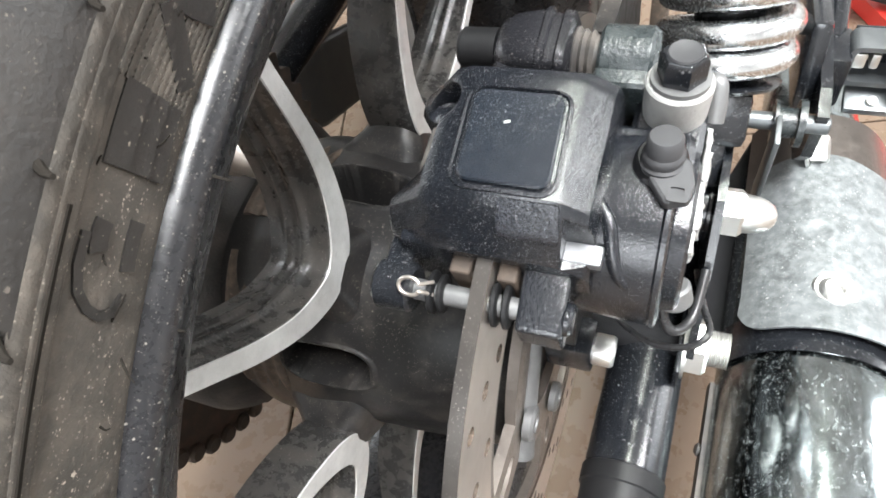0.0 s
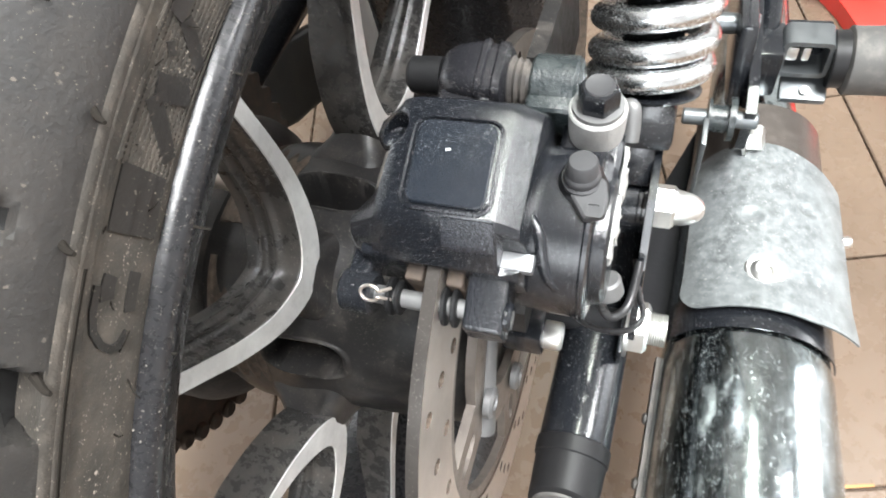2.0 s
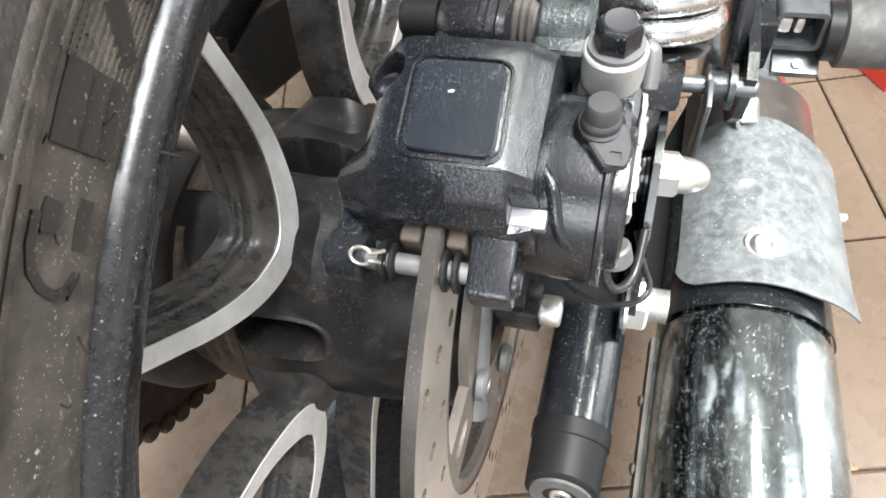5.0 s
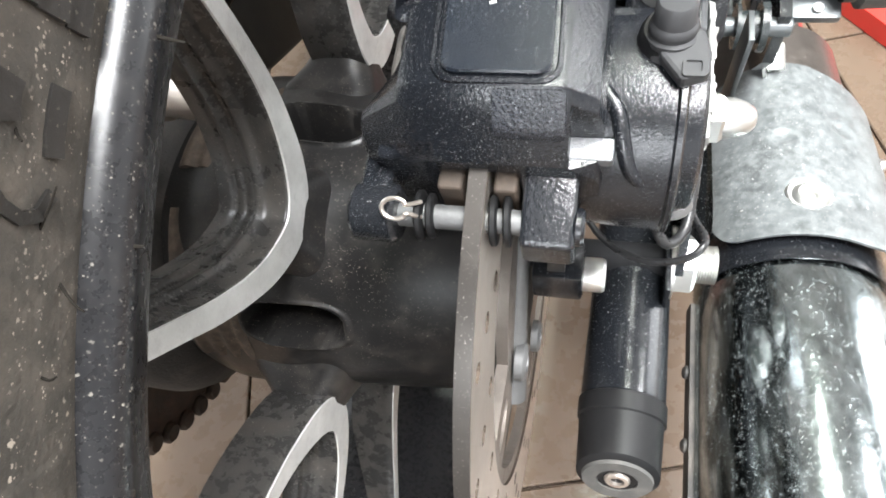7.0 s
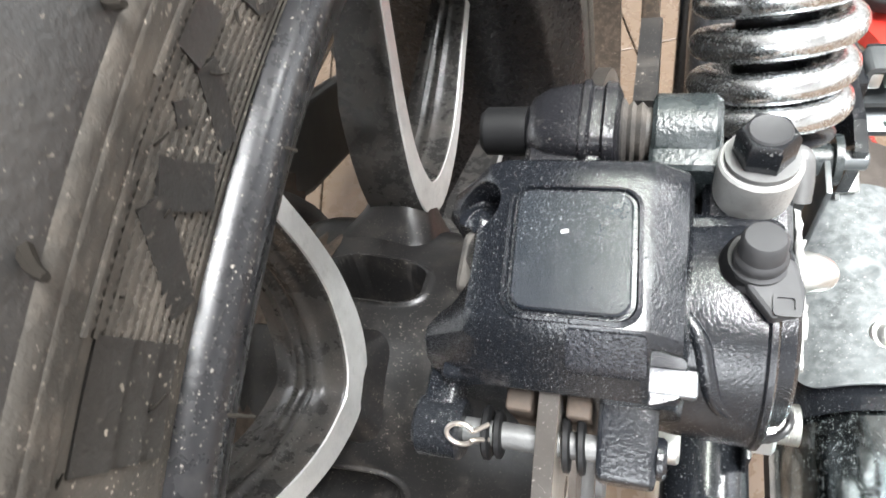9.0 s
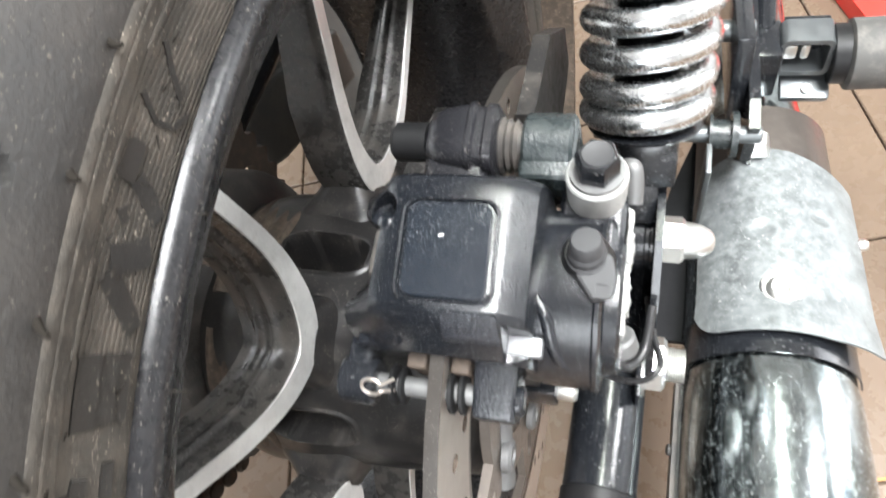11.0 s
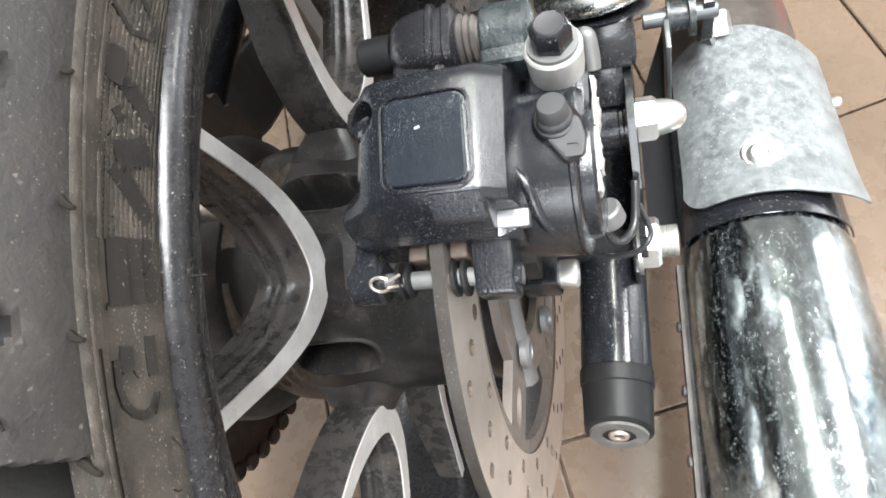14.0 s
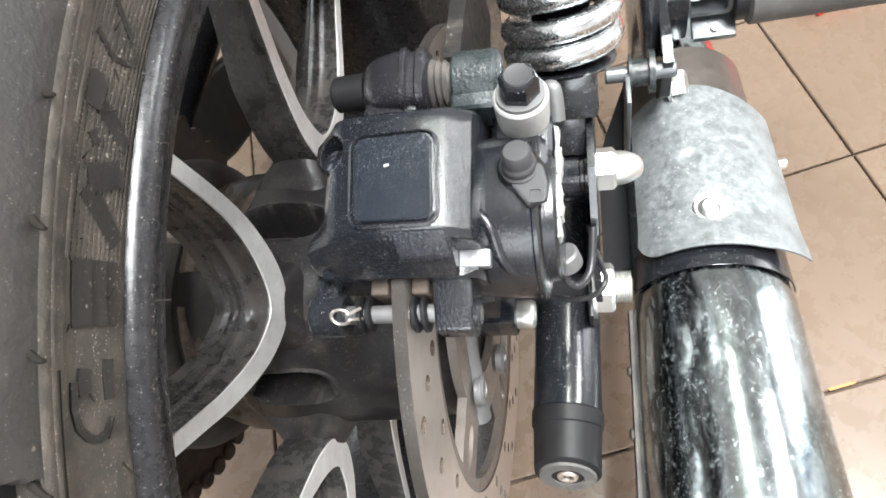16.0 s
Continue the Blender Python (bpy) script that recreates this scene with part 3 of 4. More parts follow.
def hub_r(x, deg):
    """The hub's radius, with pockets between the spokes and webs out to the loops."""
    p = [(-0.075, 0.052), (-0.060, 0.058), (-0.010, 0.0645), (0.010, 0.0655), (0.045, 0.0632), (0.085, 0.0600), (0.0925, 0.054)]
    r = p[-1][1]
    for (a, ra), (b, rb) in zip(p, p[1:]):
        if a <= x <= b:
            k = (x - a) / (b - a)
            r = lerp(ra, rb, k * k * (3 - 2 * k))
            break
    d = (deg - 118 + 36) % 72 - 36          # from a spoke's middle line
    if x < 0.036 and abs(d) < 27:
        web = math.cos(math.pi / 2 * d / 27) ** 2.5
        fx = min(1.0, max(0.0, (0.036 - x) / 0.036)) * min(1.0, max(0.0, (x + 0.045) / 0.030))
        r += 0.004 * web * fx * fx * (3 - 2 * fx)
    e = abs(abs(d) - 36) * r * 0.0174533    # from the middle between spokes
    q = (abs(x - 0.018) / 0.0185) ** 3 + (e / 0.0092) ** 3
    lip = min(1.0, max(0.0, 1 - abs(q - 1.55) / 0.5))
    r += 0.0011 * lip * lip * (3 - 2 * lip)
    if q < 1.25:
        k = min(1.0, (1.25 - q) / 0.22)
        r -= 0.044 * k * k * (3 - 2 * k)
    return r


bm = bmesh.new()
rows = []
xs = [-0.075 + 0.0010 * i for i in range(168)]
for k in range(720):
    rows.append([polar(x, hub_r(x, k / 2), k / 2) for x in xs])
vs = grid(bm, rows, close_u=True)
bm.faces.new([r[0] for r in vs])
bm.faces.new([r[-1] for r in vs])
part("hub", bm, M_HUB, wheel, "dusty black cast hub with oval pockets", sharp=60)
for k in range(5):
    a = 118 + 72 * k
    secs = []
    for rr, xa, xb, ht in ((0.050, -0.016, 0.0345, 0.0235), (0.0590, -0.012, 0.0335, 0.0212), (0.0640, -0.008, 0.0322, 0.0182), (0.0685, -0.004, 0.0305, 0.0152), (0.0730, 0.000, 0.0290, 0.0135), (0.0780, 0.003, 0.0275, 0.0120), (0.0815, 0.005, 0.0268, 0.0100), (0.0840, 0.006, 0.0262, 0.0080)):
        row = []
        for u, v in rounded(xb - xa, 2 * ht, min(0.009, ht * 0.85), 6, (xa + xb) / 2, 0.0):
            o = polar(u, rr, a)
            row.append(o + (polar(u, rr, a + 90) - polar(u, 0.0, a + 90)).normalized() * v)
        secs.append(row)
    part("spoke_root", loft(secs), M_HUB, wheel, "black cast root of a spoke flowing into the hub", sharp=50)
part("cush_drum", spin([(-0.078, 0.02), (-0.078, 0.076), (-0.074, 0.0790), (-0.052, 0.0790), (-0.046, 0.0765), (-0.040, 0.0690), (-0.035, 0.0630), (-0.034, 0.056), (-0.034, 0.02)], 96), M_GRIT, wheel, "dark gritty drive drum")


def ring_r(x, deg):
    """The inner drum's radius, with a deep pocket behind each spoke."""
    d = (deg - 110 + 36) % 72 - 36
    r = 0.0655 + 0.0007 * math.sin(x * 900) - 0.010 * max(0.0, (-0.030 - x) / 0.004)
    q = max(abs(d) / 6.6, abs(x + 0.018) / 0.0165)
    return r - 0.034 * min(1.0, max(0.0, (1.06 - q) / 0.12))


bm = bmesh.new()
vs = grid(bm, [[polar(-0.0345 + 0.00105 * i, ring_r(-0.0345 + 0.00105 * i, 0.75 * k), 0.75 * k) for i in range(31)] for k in range(480)], close_u=True)
bm.faces.new([r[0] for r in vs])
bm.faces.new([r[-1] for r in vs])
part("drum_ring", bm, M_MUD, wheel, "muddy brown inner drum with deep pockets", sharp=55)
part("wheel_weight", turned([(0, 0.0), (0, 0.0088), (0.001, 0.0096), (0.004, 0.0096), (0.005, 0.0080), (0.030, 0.0080)], (-0.024, -0.006, 0.3985), (1, -0.25, 0.2), 32), M_STEEL, wheel, "silver bolt end inside the wheel")

# rear sprocket with worn teeth
teeth = 46
loop = []
for k in range(teeth * 6):
    a = 2 * math.pi * k / (teeth * 6)
    ph = (k % 6) / 6.0
    loop.append(((0.1125 + 0.0030 * math.cos(2 * math.pi * ph)) * math.cos(a), (0.1125 + 0.0030 * math.cos(2 * math.pi * ph)) * math.sin(a)))
holes = [ring(0.088 * math.cos(radians(a)), 0.088 * math.sin(radians(a)), 0.010) for a in range(0, 360, 60)] + [ring(0, 0, 0.03)]
SIDE = Matrix(((0, 0, 1, 0), (1, 0, 0, 0), (0, 1, 0, 0), (0, 0, 0, 1)))     # local x, y, z to world y, z, x


def sideways(x):
    m = SIDE.copy()
    m.translation = (x, 0, AX.z)
    return m


part("sprocket", plate([loop] + holes, sideways(-0.092), 0.0065), M_RUST, bike, "rusty toothed rear sprocket", smooth=False)

for k in range(26):
    p = polar(-0.0955, 0.1150, 118 + 6.6 * k)
    part("chain_roller", rod(p, p + Vector((0.0130, 0, 0)), 0.0058, 12, 0.0015), M_RUST, bike, "muddy drive chain roller")

# brake disc: drilled ring on a five-armed carrier of its own
loops = [ring(0, 0, 0.1284, n=160), ring(0, 0, 0.0945, n=120)]
for k in range(20):
    for j, rr in enumerate((0.1005, 0.1105, 0.1205)):
        a = radians(18 * k + 5.0 * j)
        loops.append(ring(rr * math.cos(a), rr * math.sin(a), 0.0030, n=12))
disc = part("brake_disc", plate(loops, sideways(0.0942), 0.0045), M_STEEL, bike, "drilled steel brake disc with worn face", smooth=False)
disc.data.materials.append(M_RUST)
for f in disc.data.polygons:
    if abs(f.normal.x) < 0.5:
        f.material_index = 1
cuts = [ring(0, 0, 0.0962, n=120)]
for k in range(5):
    a0, a1 = 72 * k + 40, 72 * k + 98
    out = [(0.0885 * math.cos(radians(a)), 0.0885 * math.sin(radians(a))) for a in np.linspace(a0 + 2, a1 - 2, 18)]
    inn = [(0.061 * math.cos(radians(a)), 0.061 * math.sin(radians(a))) for a in np.linspace(a1 - 6, a0 + 6, 12)]
    cuts.append(out + inn)
    am = radians(72 * k + 33)
    cuts.append(ring(0.077 * math.cos(am), 0.077 * math.sin(am), 0.0105, 0.0046, turn=am))
cuts.append(ring(0, 0, 0.040, n=48))
part("disc_carrier", plate(cuts, sideways(0.0934), 0.0042), M_CARRIER, disc, "browned steel carrier with slotted arms", smooth=False)
part("disc_rim", spin([(0.0943, 0.1270), (0.0943, 0.1287), (0.0986, 0.1287), (0.0986, 0.1270)], 200), M_DISCEDGE, disc, "grimy outer edge of the disc", sharp=60)
for k in range(5):
    p = polar(0.0987, 0.051, 72 * k + 33)
    part("disc_bolt", turned([(0, 0.0075), (0.003, 0.0075), (0.0042, 0.006), (0.0042, 0.004), (0.002, 0.0035), (0.002, 0.0)], p, (1, 0, 0), 24), M_PIN, disc)

# swing arm with end cap, and its far twin
ARM_DIR = Vector((0.0157, 1.0, -0.03)).normalized()
ARM_AT = Vector((0.1386, -0.0855, 0.2958))
arm = part("swingarm", rod(ARM_AT + ARM_DIR * 0.027, ARM_AT + ARM_DIR * 0.46, 0.0156, 48), M_BLACK, bike, "dust-speckled black tubular swing arm")
END_N = (ARM_DIR - Vector((0, 0, 0.24))).normalized()
bm = turned([(0, 0.0128), (0.0012, 0.0146), (0.0200, 0.0153), (0.0206, 0.0161), (0.0272, 0.0162), (0.0280, 0.0150)], ARM_AT, ARM_DIR, 48)
for v in bm.verts:
    if (v.co - ARM_AT).dot(ARM_DIR) < 0.005:
        v.co += ARM_DIR * (v.co.z - ARM_AT.z) * 0.24
cap = part("end_cap", bm, M_RUBBER, arm, "matt black end cap")
# lighter than the cap: light from behind is put into the face's grey
part("cap_face", turned([(0.0008, 0.0070), (-0.0012, 0.0072), (-0.0012, 0.0122), (0.0008, 0.0128)], ARM_AT, END_N, 48), M_PEG, arm, "flat end face in lighter grey for the light from behind")
part("cap_recess", turned([(-0.0004, 0.0), (-0.0004, 0.0076), (0.001, 0.0076)], ARM_AT, END_N, 32), M_RUBBER, arm)
part("cap_screw", turned([(0.001, 0.0024), (-0.0016, 0.0026), (-0.0016, 0.0040), (-0.0008, 0.0046), (0.002, 0.0046)], ARM_AT, END_N, 24), M_STEEL, arm, "bright recessed socket screw")
part("left_arm", rod((-0.130, -0.085, 0.30), (-0.130, 0.46, 0.30), 0.0165, 32), M_BLACK, arm, "dirty black far-side arm")

# axle end with washer, nut and thread
axle = part("axle", rod((-0.15, 0, AX.z), (0.1705, 0, AX.z), 0.0068, 32), M_MATT, bike, "black wheel axle")
part("thread", turned([(0.0005 * i, 0.0069 + (0.0009 if i % 2 else 0.0)) for i in range(20)], (0.1612, 0, AX.z), (1, 0, 0), 32), M_ZINC, axle)
part("nut", hexhead((0.1545, 0, AX.z), (1, 0, 0), 0.021, 0.0085, seg_turn=12), M_ZINC, axle, "bright zinc hexagon nut")
part("washer", turned([(0, 0.0), (0, 0.0150), (0.0018, 0.0150), (0.0018, 0.0)], (0.1528, 0, AX.z), (1, 0, 0), 40), M_ZINC, axle)
part("adjuster_plate", block(pose(0.1518, 0.0, AX.z - 0.001), (0.002, 0.040, 0.028), 0.0006), M_BLACK, axle, "black chain adjuster plate")

# ---------------------------------------------------------------- brake caliper, built in its own frame: x, s forward along the disc, r outward
CA = radians(102)
CAL = Matrix(((1, 0, 0, 0), (0, math.sin(CA), math.cos(CA), 0), (0, -math.cos(CA), math.sin(CA), AX.z), (0, 0, 0, 1)))


def cbox(x0, x1, s0, s1, r0, r1, bevel=0.002, seg=3, shear=None):
    bm = block(pose((x0 + x1) / 2, (s0 + s1) / 2, (r0 + r1) / 2), (x1 - x0, s1 - s0, r1 - r0), bevel, seg)
    if shear:
        for v in bm.verts:
            v.co = Vector(shear(v.co))
    bm.transform(CAL)
    return bm


def cp(x, s, r):
    return CAL @ Vector((x, s, r))


CAX = CAL.to_3x3() @ Vector((0, 0, 1))      # outward
CAS = CAL.to_3x3() @ Vector((0, 1, 0))      # forward along the disc


def ease(table, v):
    """Straight interpolation in rows of (at, value)."""
    for (a, p), (b, q) in zip(table, table[1:]):
        if a <= v <= b:
            return lerp(p, q, (v - a) / (b - a))
    return table[-1][1]


TOPR = [(-0.0248, 0.1300), (-0.0238, 0.1320), (-0.0165, 0.1440), (-0.0142, 0.1457), (0.0, 0.1460), (0.0200, 0.1458), (0.0232, 0.1448), (0.0252, 0.1425), (0.0262, 0.1385), (0.0263, 0.1300)]
LEFT = [(-0.0248, 0.0720), (-0.0225, 0.0684), (-0.0190, 0.0667), (-0.0130, 0.0666), (-0.0085, 0.0715), (-0.0050, 0.0755), (0.0, 0.0745), (0.0040, 0.0722), (0.0085, 0.0735), (0.0110, 0.0765), (0.0125, 0.0700), (0.0150, 0.0672), (0.0200, 0.0676),
        (0.0235, 0.0715), (0.0263, 0.0790)]
secs = []
for s in (-0.0248, -0.0238, -0.0215, -0.019, -0.0165, -0.0142, -0.0115, -0.0085, -0.0060, -0.003, 0.0, 0.003, 0.006, 0.0085, 0.0102, 0.0115, 0.0125, 0.0138, 0.0155, 0.018, 0.0200, 0.0218, 0.0232, 0.0245, 0.0254, 0.0262, 0.0263):
    t, xl = ease(TOPR, s), ease(LEFT, s)
    side_top = min(t - 0.010, 0.1330)
    secs.append([cp(x, s, r) for x, r in ((0.0870, 0.1080), (xl + 0.001, 0.1080), (xl, side_top - 0.004), (xl + 0.0015, side_top), (0.0790, t - 0.0026), (0.0835, t - 0.0005), (0.1000, t), (0.1148, t), (0.1165, t - 0.0006),
                                              (0.1226, t - 0.0046), (0.1238, t - 0.0080), (0.1240, 0.1080), (0.1060, 0.1080), (0.1060, 0.1298), (0.0870, 0.1298))])
bm = loft(secs)
caliper = part("brake_caliper", bm, M_CAL, bike, "glossy black cast brake caliper with dust specks", sharp=28)
for cutter in (turned([(0, 0.0), (0, 0.0050), (0.0012, 0.0062), (0.03, 0.0066), (0.03, 0.0)], cp(0.0772, 0.0125, 0.1315), CAX, 24), cbox(0.1168, 0.1320, -0.0290, -0.0168, 0.1292, 0.1520, 0.0008, 2)):
    tool = part("cutter", cutter, M_CAL)
    cut = caliper.modifiers.new("pocket", "BOOLEAN")
    cut.operation, cut.object, cut.solver = "DIFFERENCE", tool, "EXACT"
    solid = bpy.data.meshes.new_from_object(caliper.evaluated_get(bpy.context.evaluated_depsgraph_get()))
    caliper.modifiers.clear()
    caliper.data = solid
    bpy.data.objects.remove(tool)
part("pocket_lug", turned([(0, 0.0), (0, 0.0034), (0.0030, 0.0030), (0.0040, 0.0016), (0.0041, 0.0)], cp(0.0766, 0.0125, 0.1308), CAX, 20), M_CAL, caliper)
bevel = caliper.modifiers.new("edge", "BEVEL")
bevel.width, bevel.segments, bevel.limit_method, bevel.angle_limit = 0.0012, 3, "ANGLE", radians(24)

# raised cover plate with rounded corners and a bright lip
def on_pad(w, h, rad, r, drop=0.0):
    return [cp(0.1003 + x - (0.0006 * y / 0.013), y + 0.0012, r + drop) for x, y in rounded(w, h, rad, 6)]


part("cover_plate", loft([on_pad(0.0238, 0.0268, 0.0034, 0.1440), on_pad(0.0238, 0.0268, 0.0034, 0.1468), on_pad(0.0230, 0.0260, 0.0032, 0.1473)]), M_CALPAD, caliper, "flat raised cover plate with grainy paint", sharp=20)
part("cover_lip", loft([on_pad(0.0285, 0.0310, 0.0050, 0.1440), on_pad(0.0280, 0.0305, 0.0050, 0.1461), on_pad(0.0262, 0.0290, 0.0042, 0.1466), on_pad(0.0254, 0.0282, 0.0040, 0.1458)]), M_CAL, caliper, sharp=20)
part("paint_chip", block(CAL @ pose(0.0985, 0.0050, 0.14725, 0, 0, 15), (0.0016, 0.0008, 0.0002), 0), M_PALE, caliper, "small pale paint chip")

# piston housing on the outer side
part("piston_housing", turned([(0, 0.0), (0, 0.0258), (0.006, 0.0266), (0.013, 0.0270), (0.0205, 0.0272), (0.0222, 0.0272), (0.0228, 0.0278), (0.0240, 0.0278), (0.0246, 0.0268), (0.0250, 0.0225), (0.0285, 0.0218), (0.0295, 0.0205), (0.0295, 0.0)],
                              cp(0.1165, 0.0005, 0.1075), (1, 0, 0), 64), M_CAL, caliper, "rounded black piston housing")
part("housing_web", cbox(0.119, 0.144, -0.006, 0.021, 0.100, 0.1290, 0.005, 3), M_CAL, caliper)
part("cast_notch", cbox(0.1166, 0.1264, -0.0222, -0.0166, 0.1262, 0.1298, 0.0008, 3), M_NOTCH, caliper, "casting step painted pale to show its highlight")
part("bleed_boss", turned([(0, 0.0095), (0.010, 0.0075), (0.0165, 0.0064), (0.018, 0.0056)], cp(0.136, 0.006, 0.120), CAX, 32), M_RUBBER, caliper)
part("union_boss", cbox(0.1260, 0.1455, 0.012, 0.0380, 0.110, 0.1270, 0.004), M_CAL, caliper)

HC = cp(0.0, 0.0005, 0.1075)


def on_housing(x, deg, r):
    a = radians(deg)
    return Vector((x, HC.y + r * math.cos(a), HC.z + r * math.sin(a)))


pts = [on_housing(x, a, r) for x, a, r in ((0.1200, 104, 0.0240), (0.1240, 119, 0.0258), (0.1267, 129, 0.0260), (0.1282, 142, 0.0260), (0.1298, 154, 0.0260), (0.1325, 163, 0.0256), (0.1375, 170, 0.0240))]
part("casting_rib", tube(catmull(pts, 8), lambda k: 0.0014 + 0.0007 * math.sin(math.pi * k), 16), M_CAL, caliper, "low curved ridge of the housing casting")

# fins and pockets on the wheel side of the casting
part("side_cheek", cbox(0.0725, 0.0800, -0.0050, 0.0110, 0.108, 0.1335, 0.003), M_GRIT, caliper, "gritty dirty casting side")
part("lower_lip", cbox(0.0720, 0.1160, -0.0243, -0.0200, 0.1240, 0.1296, 0.0015, 3), M_CAL, caliper, "stepped lower casting lip")
part("step_edge", cbox(0.1003, 0.1162, -0.0215, -0.0150, 0.1395, 0.1452, 0.0012, 2, lambda v: (v.x, v.y, v.z + (v.y + 0.0155) * 1.30 + 0.0004)), M_CALLIT, caliper, "rough step of the casting, lightened for the light it catches")

text = bpy.data.curves.new("cast_marking", "FONT")
text.body, text.size, text.extrude = "C193", 0.0044, 0.0002
text.materials.append(M_EAR)
mark = new("cast_marking", text)
mark.matrix_world = CAL @ Matrix(((1, 0, 0, 0.0775), (0, 0.52, -0.854, -0.0240), (0, 0.854, 0.52, 0.1322), (0, 0, 0, 1)))
mark.parent = caliper
mark["label"] = "small raised casting mark reading C193"

# pad pin with clip, washers and lugs
PS, PR = -0.0335, 0.1175
part("left_lug", turned([(0, 0.0062), (0.001, 0.0072), (0.0105, 0.0072), (0.0115, 0.0062)], cp(0.0655, PS, PR), (1, 0, 0), 32), M_LUG, caliper)
part("lug_arm", cbox(0.0670, 0.0750, -0.0360, -0.0160, 0.1120, 0.1230, 0.002), M_CAL, caliper)
part("right_lug", cbox(0.1070, 0.1195, -0.0400, -0.0180, 0.1080, 0.1235, 0.0016, 3, lambda v: (v.x, v.y, v.z + (v.y + 0.029) * 0.35 * (v.z > 0.115))), M_LUG, caliper, "square black casting lug")
part("pad_pin", rod(cp(0.0720, PS, PR), cp(0.1215, PS, PR), 0.0030, 24), M_PIN, caliper, "grey steel pad pin")
part("pin_head", turned([(0, 0.0045), (0.0012, 0.0045), (0.0020, 0.0038), (0.0020, 0.0020), (0.0008, 0.0016), (0.0008, 0.0)], cp(0.1195, PS, PR), (1, 0, 0), 28), M_CAL, caliper)
for x, r in ((0.0815, 0.0062), (0.0842, 0.0055), (0.0995, 0.0062), (0.1028, 0.0062)):
    part("rubber_washer", turned([(0, 0.0030), (0, r - 0.0006), (0.0004, r), (0.0014, r), (0.0018, r - 0.0006), (0.0018, 0.0030)], cp(x, PS, PR), (1, 0.08, 0), 32), M_RUBBER, caliper)
pts = [cp(0.0835, PS - 0.0020, PR + 0.0040)]
for k in range(19):
    a = radians(-155 + 310 * k / 18)
    q = 0.0025 * math.sin(a)
    pts.append(cp(0.0782 - 0.0032 * math.cos(a), PS - 0.0022 + q * 0.78, PR + 0.0088 + q * 0.62))
pts.append(cp(0.0835, PS + 0.0010, PR + 0.0062))
part("spring_clip", tube(catmull(pts, 3), 0.00055, 10), M_STEEL, caliper, "bright wire spring clip loop")
part("brake_pad", cbox(0.0865, 0.0925, -0.0285, 0.020, 0.096, 0.1235, 0.001), M_RUST, caliper, "worn brown pad backing")
part("brake_pad", cbox(0.1000, 0.1055, -0.0285, 0.020, 0.096, 0.1235, 0.001), M_RUST, caliper, "worn brown pad backing")

# slide pin with rubber boot
SS, SR = 0.0420, 0.1280
part("boot_cap", turned([(0, 0.0050), (0.0012, 0.0062), (0.0120, 0.0064)], cp(0.0715, SS, SR), (1, 0, 0), 32), M_RUBBER, caliper, "black rubber pin cap")
secs = []
for x, w, h, c, ds, dr in ((0.0805, 0.013, 0.013, 0.005, 0, 0), (0.0822, 0.019, 0.019, 0.006, 0, 0), (0.0862, 0.0225, 0.0225, 0.006, 0, 0.0004), (0.0925, 0.0245, 0.0240, 0.006, 0, 0.0006), (0.0945, 0.0245, 0.0242, 0.006, 0, 0.0006), (0.0952, 0.0262, 0.0258, 0.006, 0, 0.0006),
                         (0.0966, 0.0262, 0.0258, 0.006, 0, 0.0006), (0.0974, 0.0238, 0.0236, 0.006, 0, 0.0004), (0.0998, 0.0236, 0.0234, 0.006, 0, 0.0004), (0.1006, 0.0258, 0.0256, 0.007, 0, 0.0006), (0.1030, 0.0258, 0.0256, 0.008, 0, 0.0006), (0.1042, 0.0225, 0.0225, 0.009, 0, 0.0)):
    secs.append([cp(x + 0.0025, SS + ds + a, SR - 0.0014 + dr + b) for a, b in rounded(w * 0.86, h * 0.84, c * 0.85, 4)])
part("slide_ear", loft(secs), M_EAR, caliper, "gritty cast ear of the slide pin", sharp=32)
part("ear_neck", cbox(0.0840, 0.1040, 0.0170, 0.0400, 0.1150, 0.1330, 0.004), M_EAR, caliper)
part("slide_boot", turned([(0, 0.0082), (0.0010, 0.0088), (0.0020, 0.0072), (0.0030, 0.0083), (0.0040, 0.0069), (0.0052, 0.0080), (0.0064, 0.0066), (0.0080, 0.0066)], cp(0.1062, SS, SR - 0.001), (1, 0, 0), 40), M_GRIT, caliper, "ribbed dusty rubber boot")

# union bolt, banjo collar and bleed cap
UB = cp(0.1365, 0.0275, 0.1275)
UAX = (CAX + Vector((0.04, 0.0, 0)) + CAS * 0.17).normalized()
part("banjo_collar", turned([(-0.004, 0.0080), (0.0006, 0.0085), (0.0092, 0.0087), (0.0099, 0.0082), (0.0100, 0.0060)], UB, UAX, 48), M_PALE, caliper, "pale cast banjo collar")
part("banjo_washer", turned([(0, 0.0), (0, 0.0076), (0.0013, 0.0076), (0.0013, 0.0)], UB + UAX * 0.0101, UAX, 40), M_PIN, caliper)
part("union_bolt", hexhead(UB + UAX * 0.0115, UAX, 0.0108, 0.0072, seg_turn=8), M_BLACK, caliper, "black hexagon union bolt")
part("bolt_face", turned([(0, 0.0), (0, 0.0044), (0.0005, 0.0041), (0.0003, 0.0036), (0.0003, 0.0)], UB + UAX * 0.0188, UAX, 32), M_CAPRUB, caliper)
BC = cp(0.1364, 0.0042, 0.1335)
BAX = (CAX + CAS * 0.25).normalized()
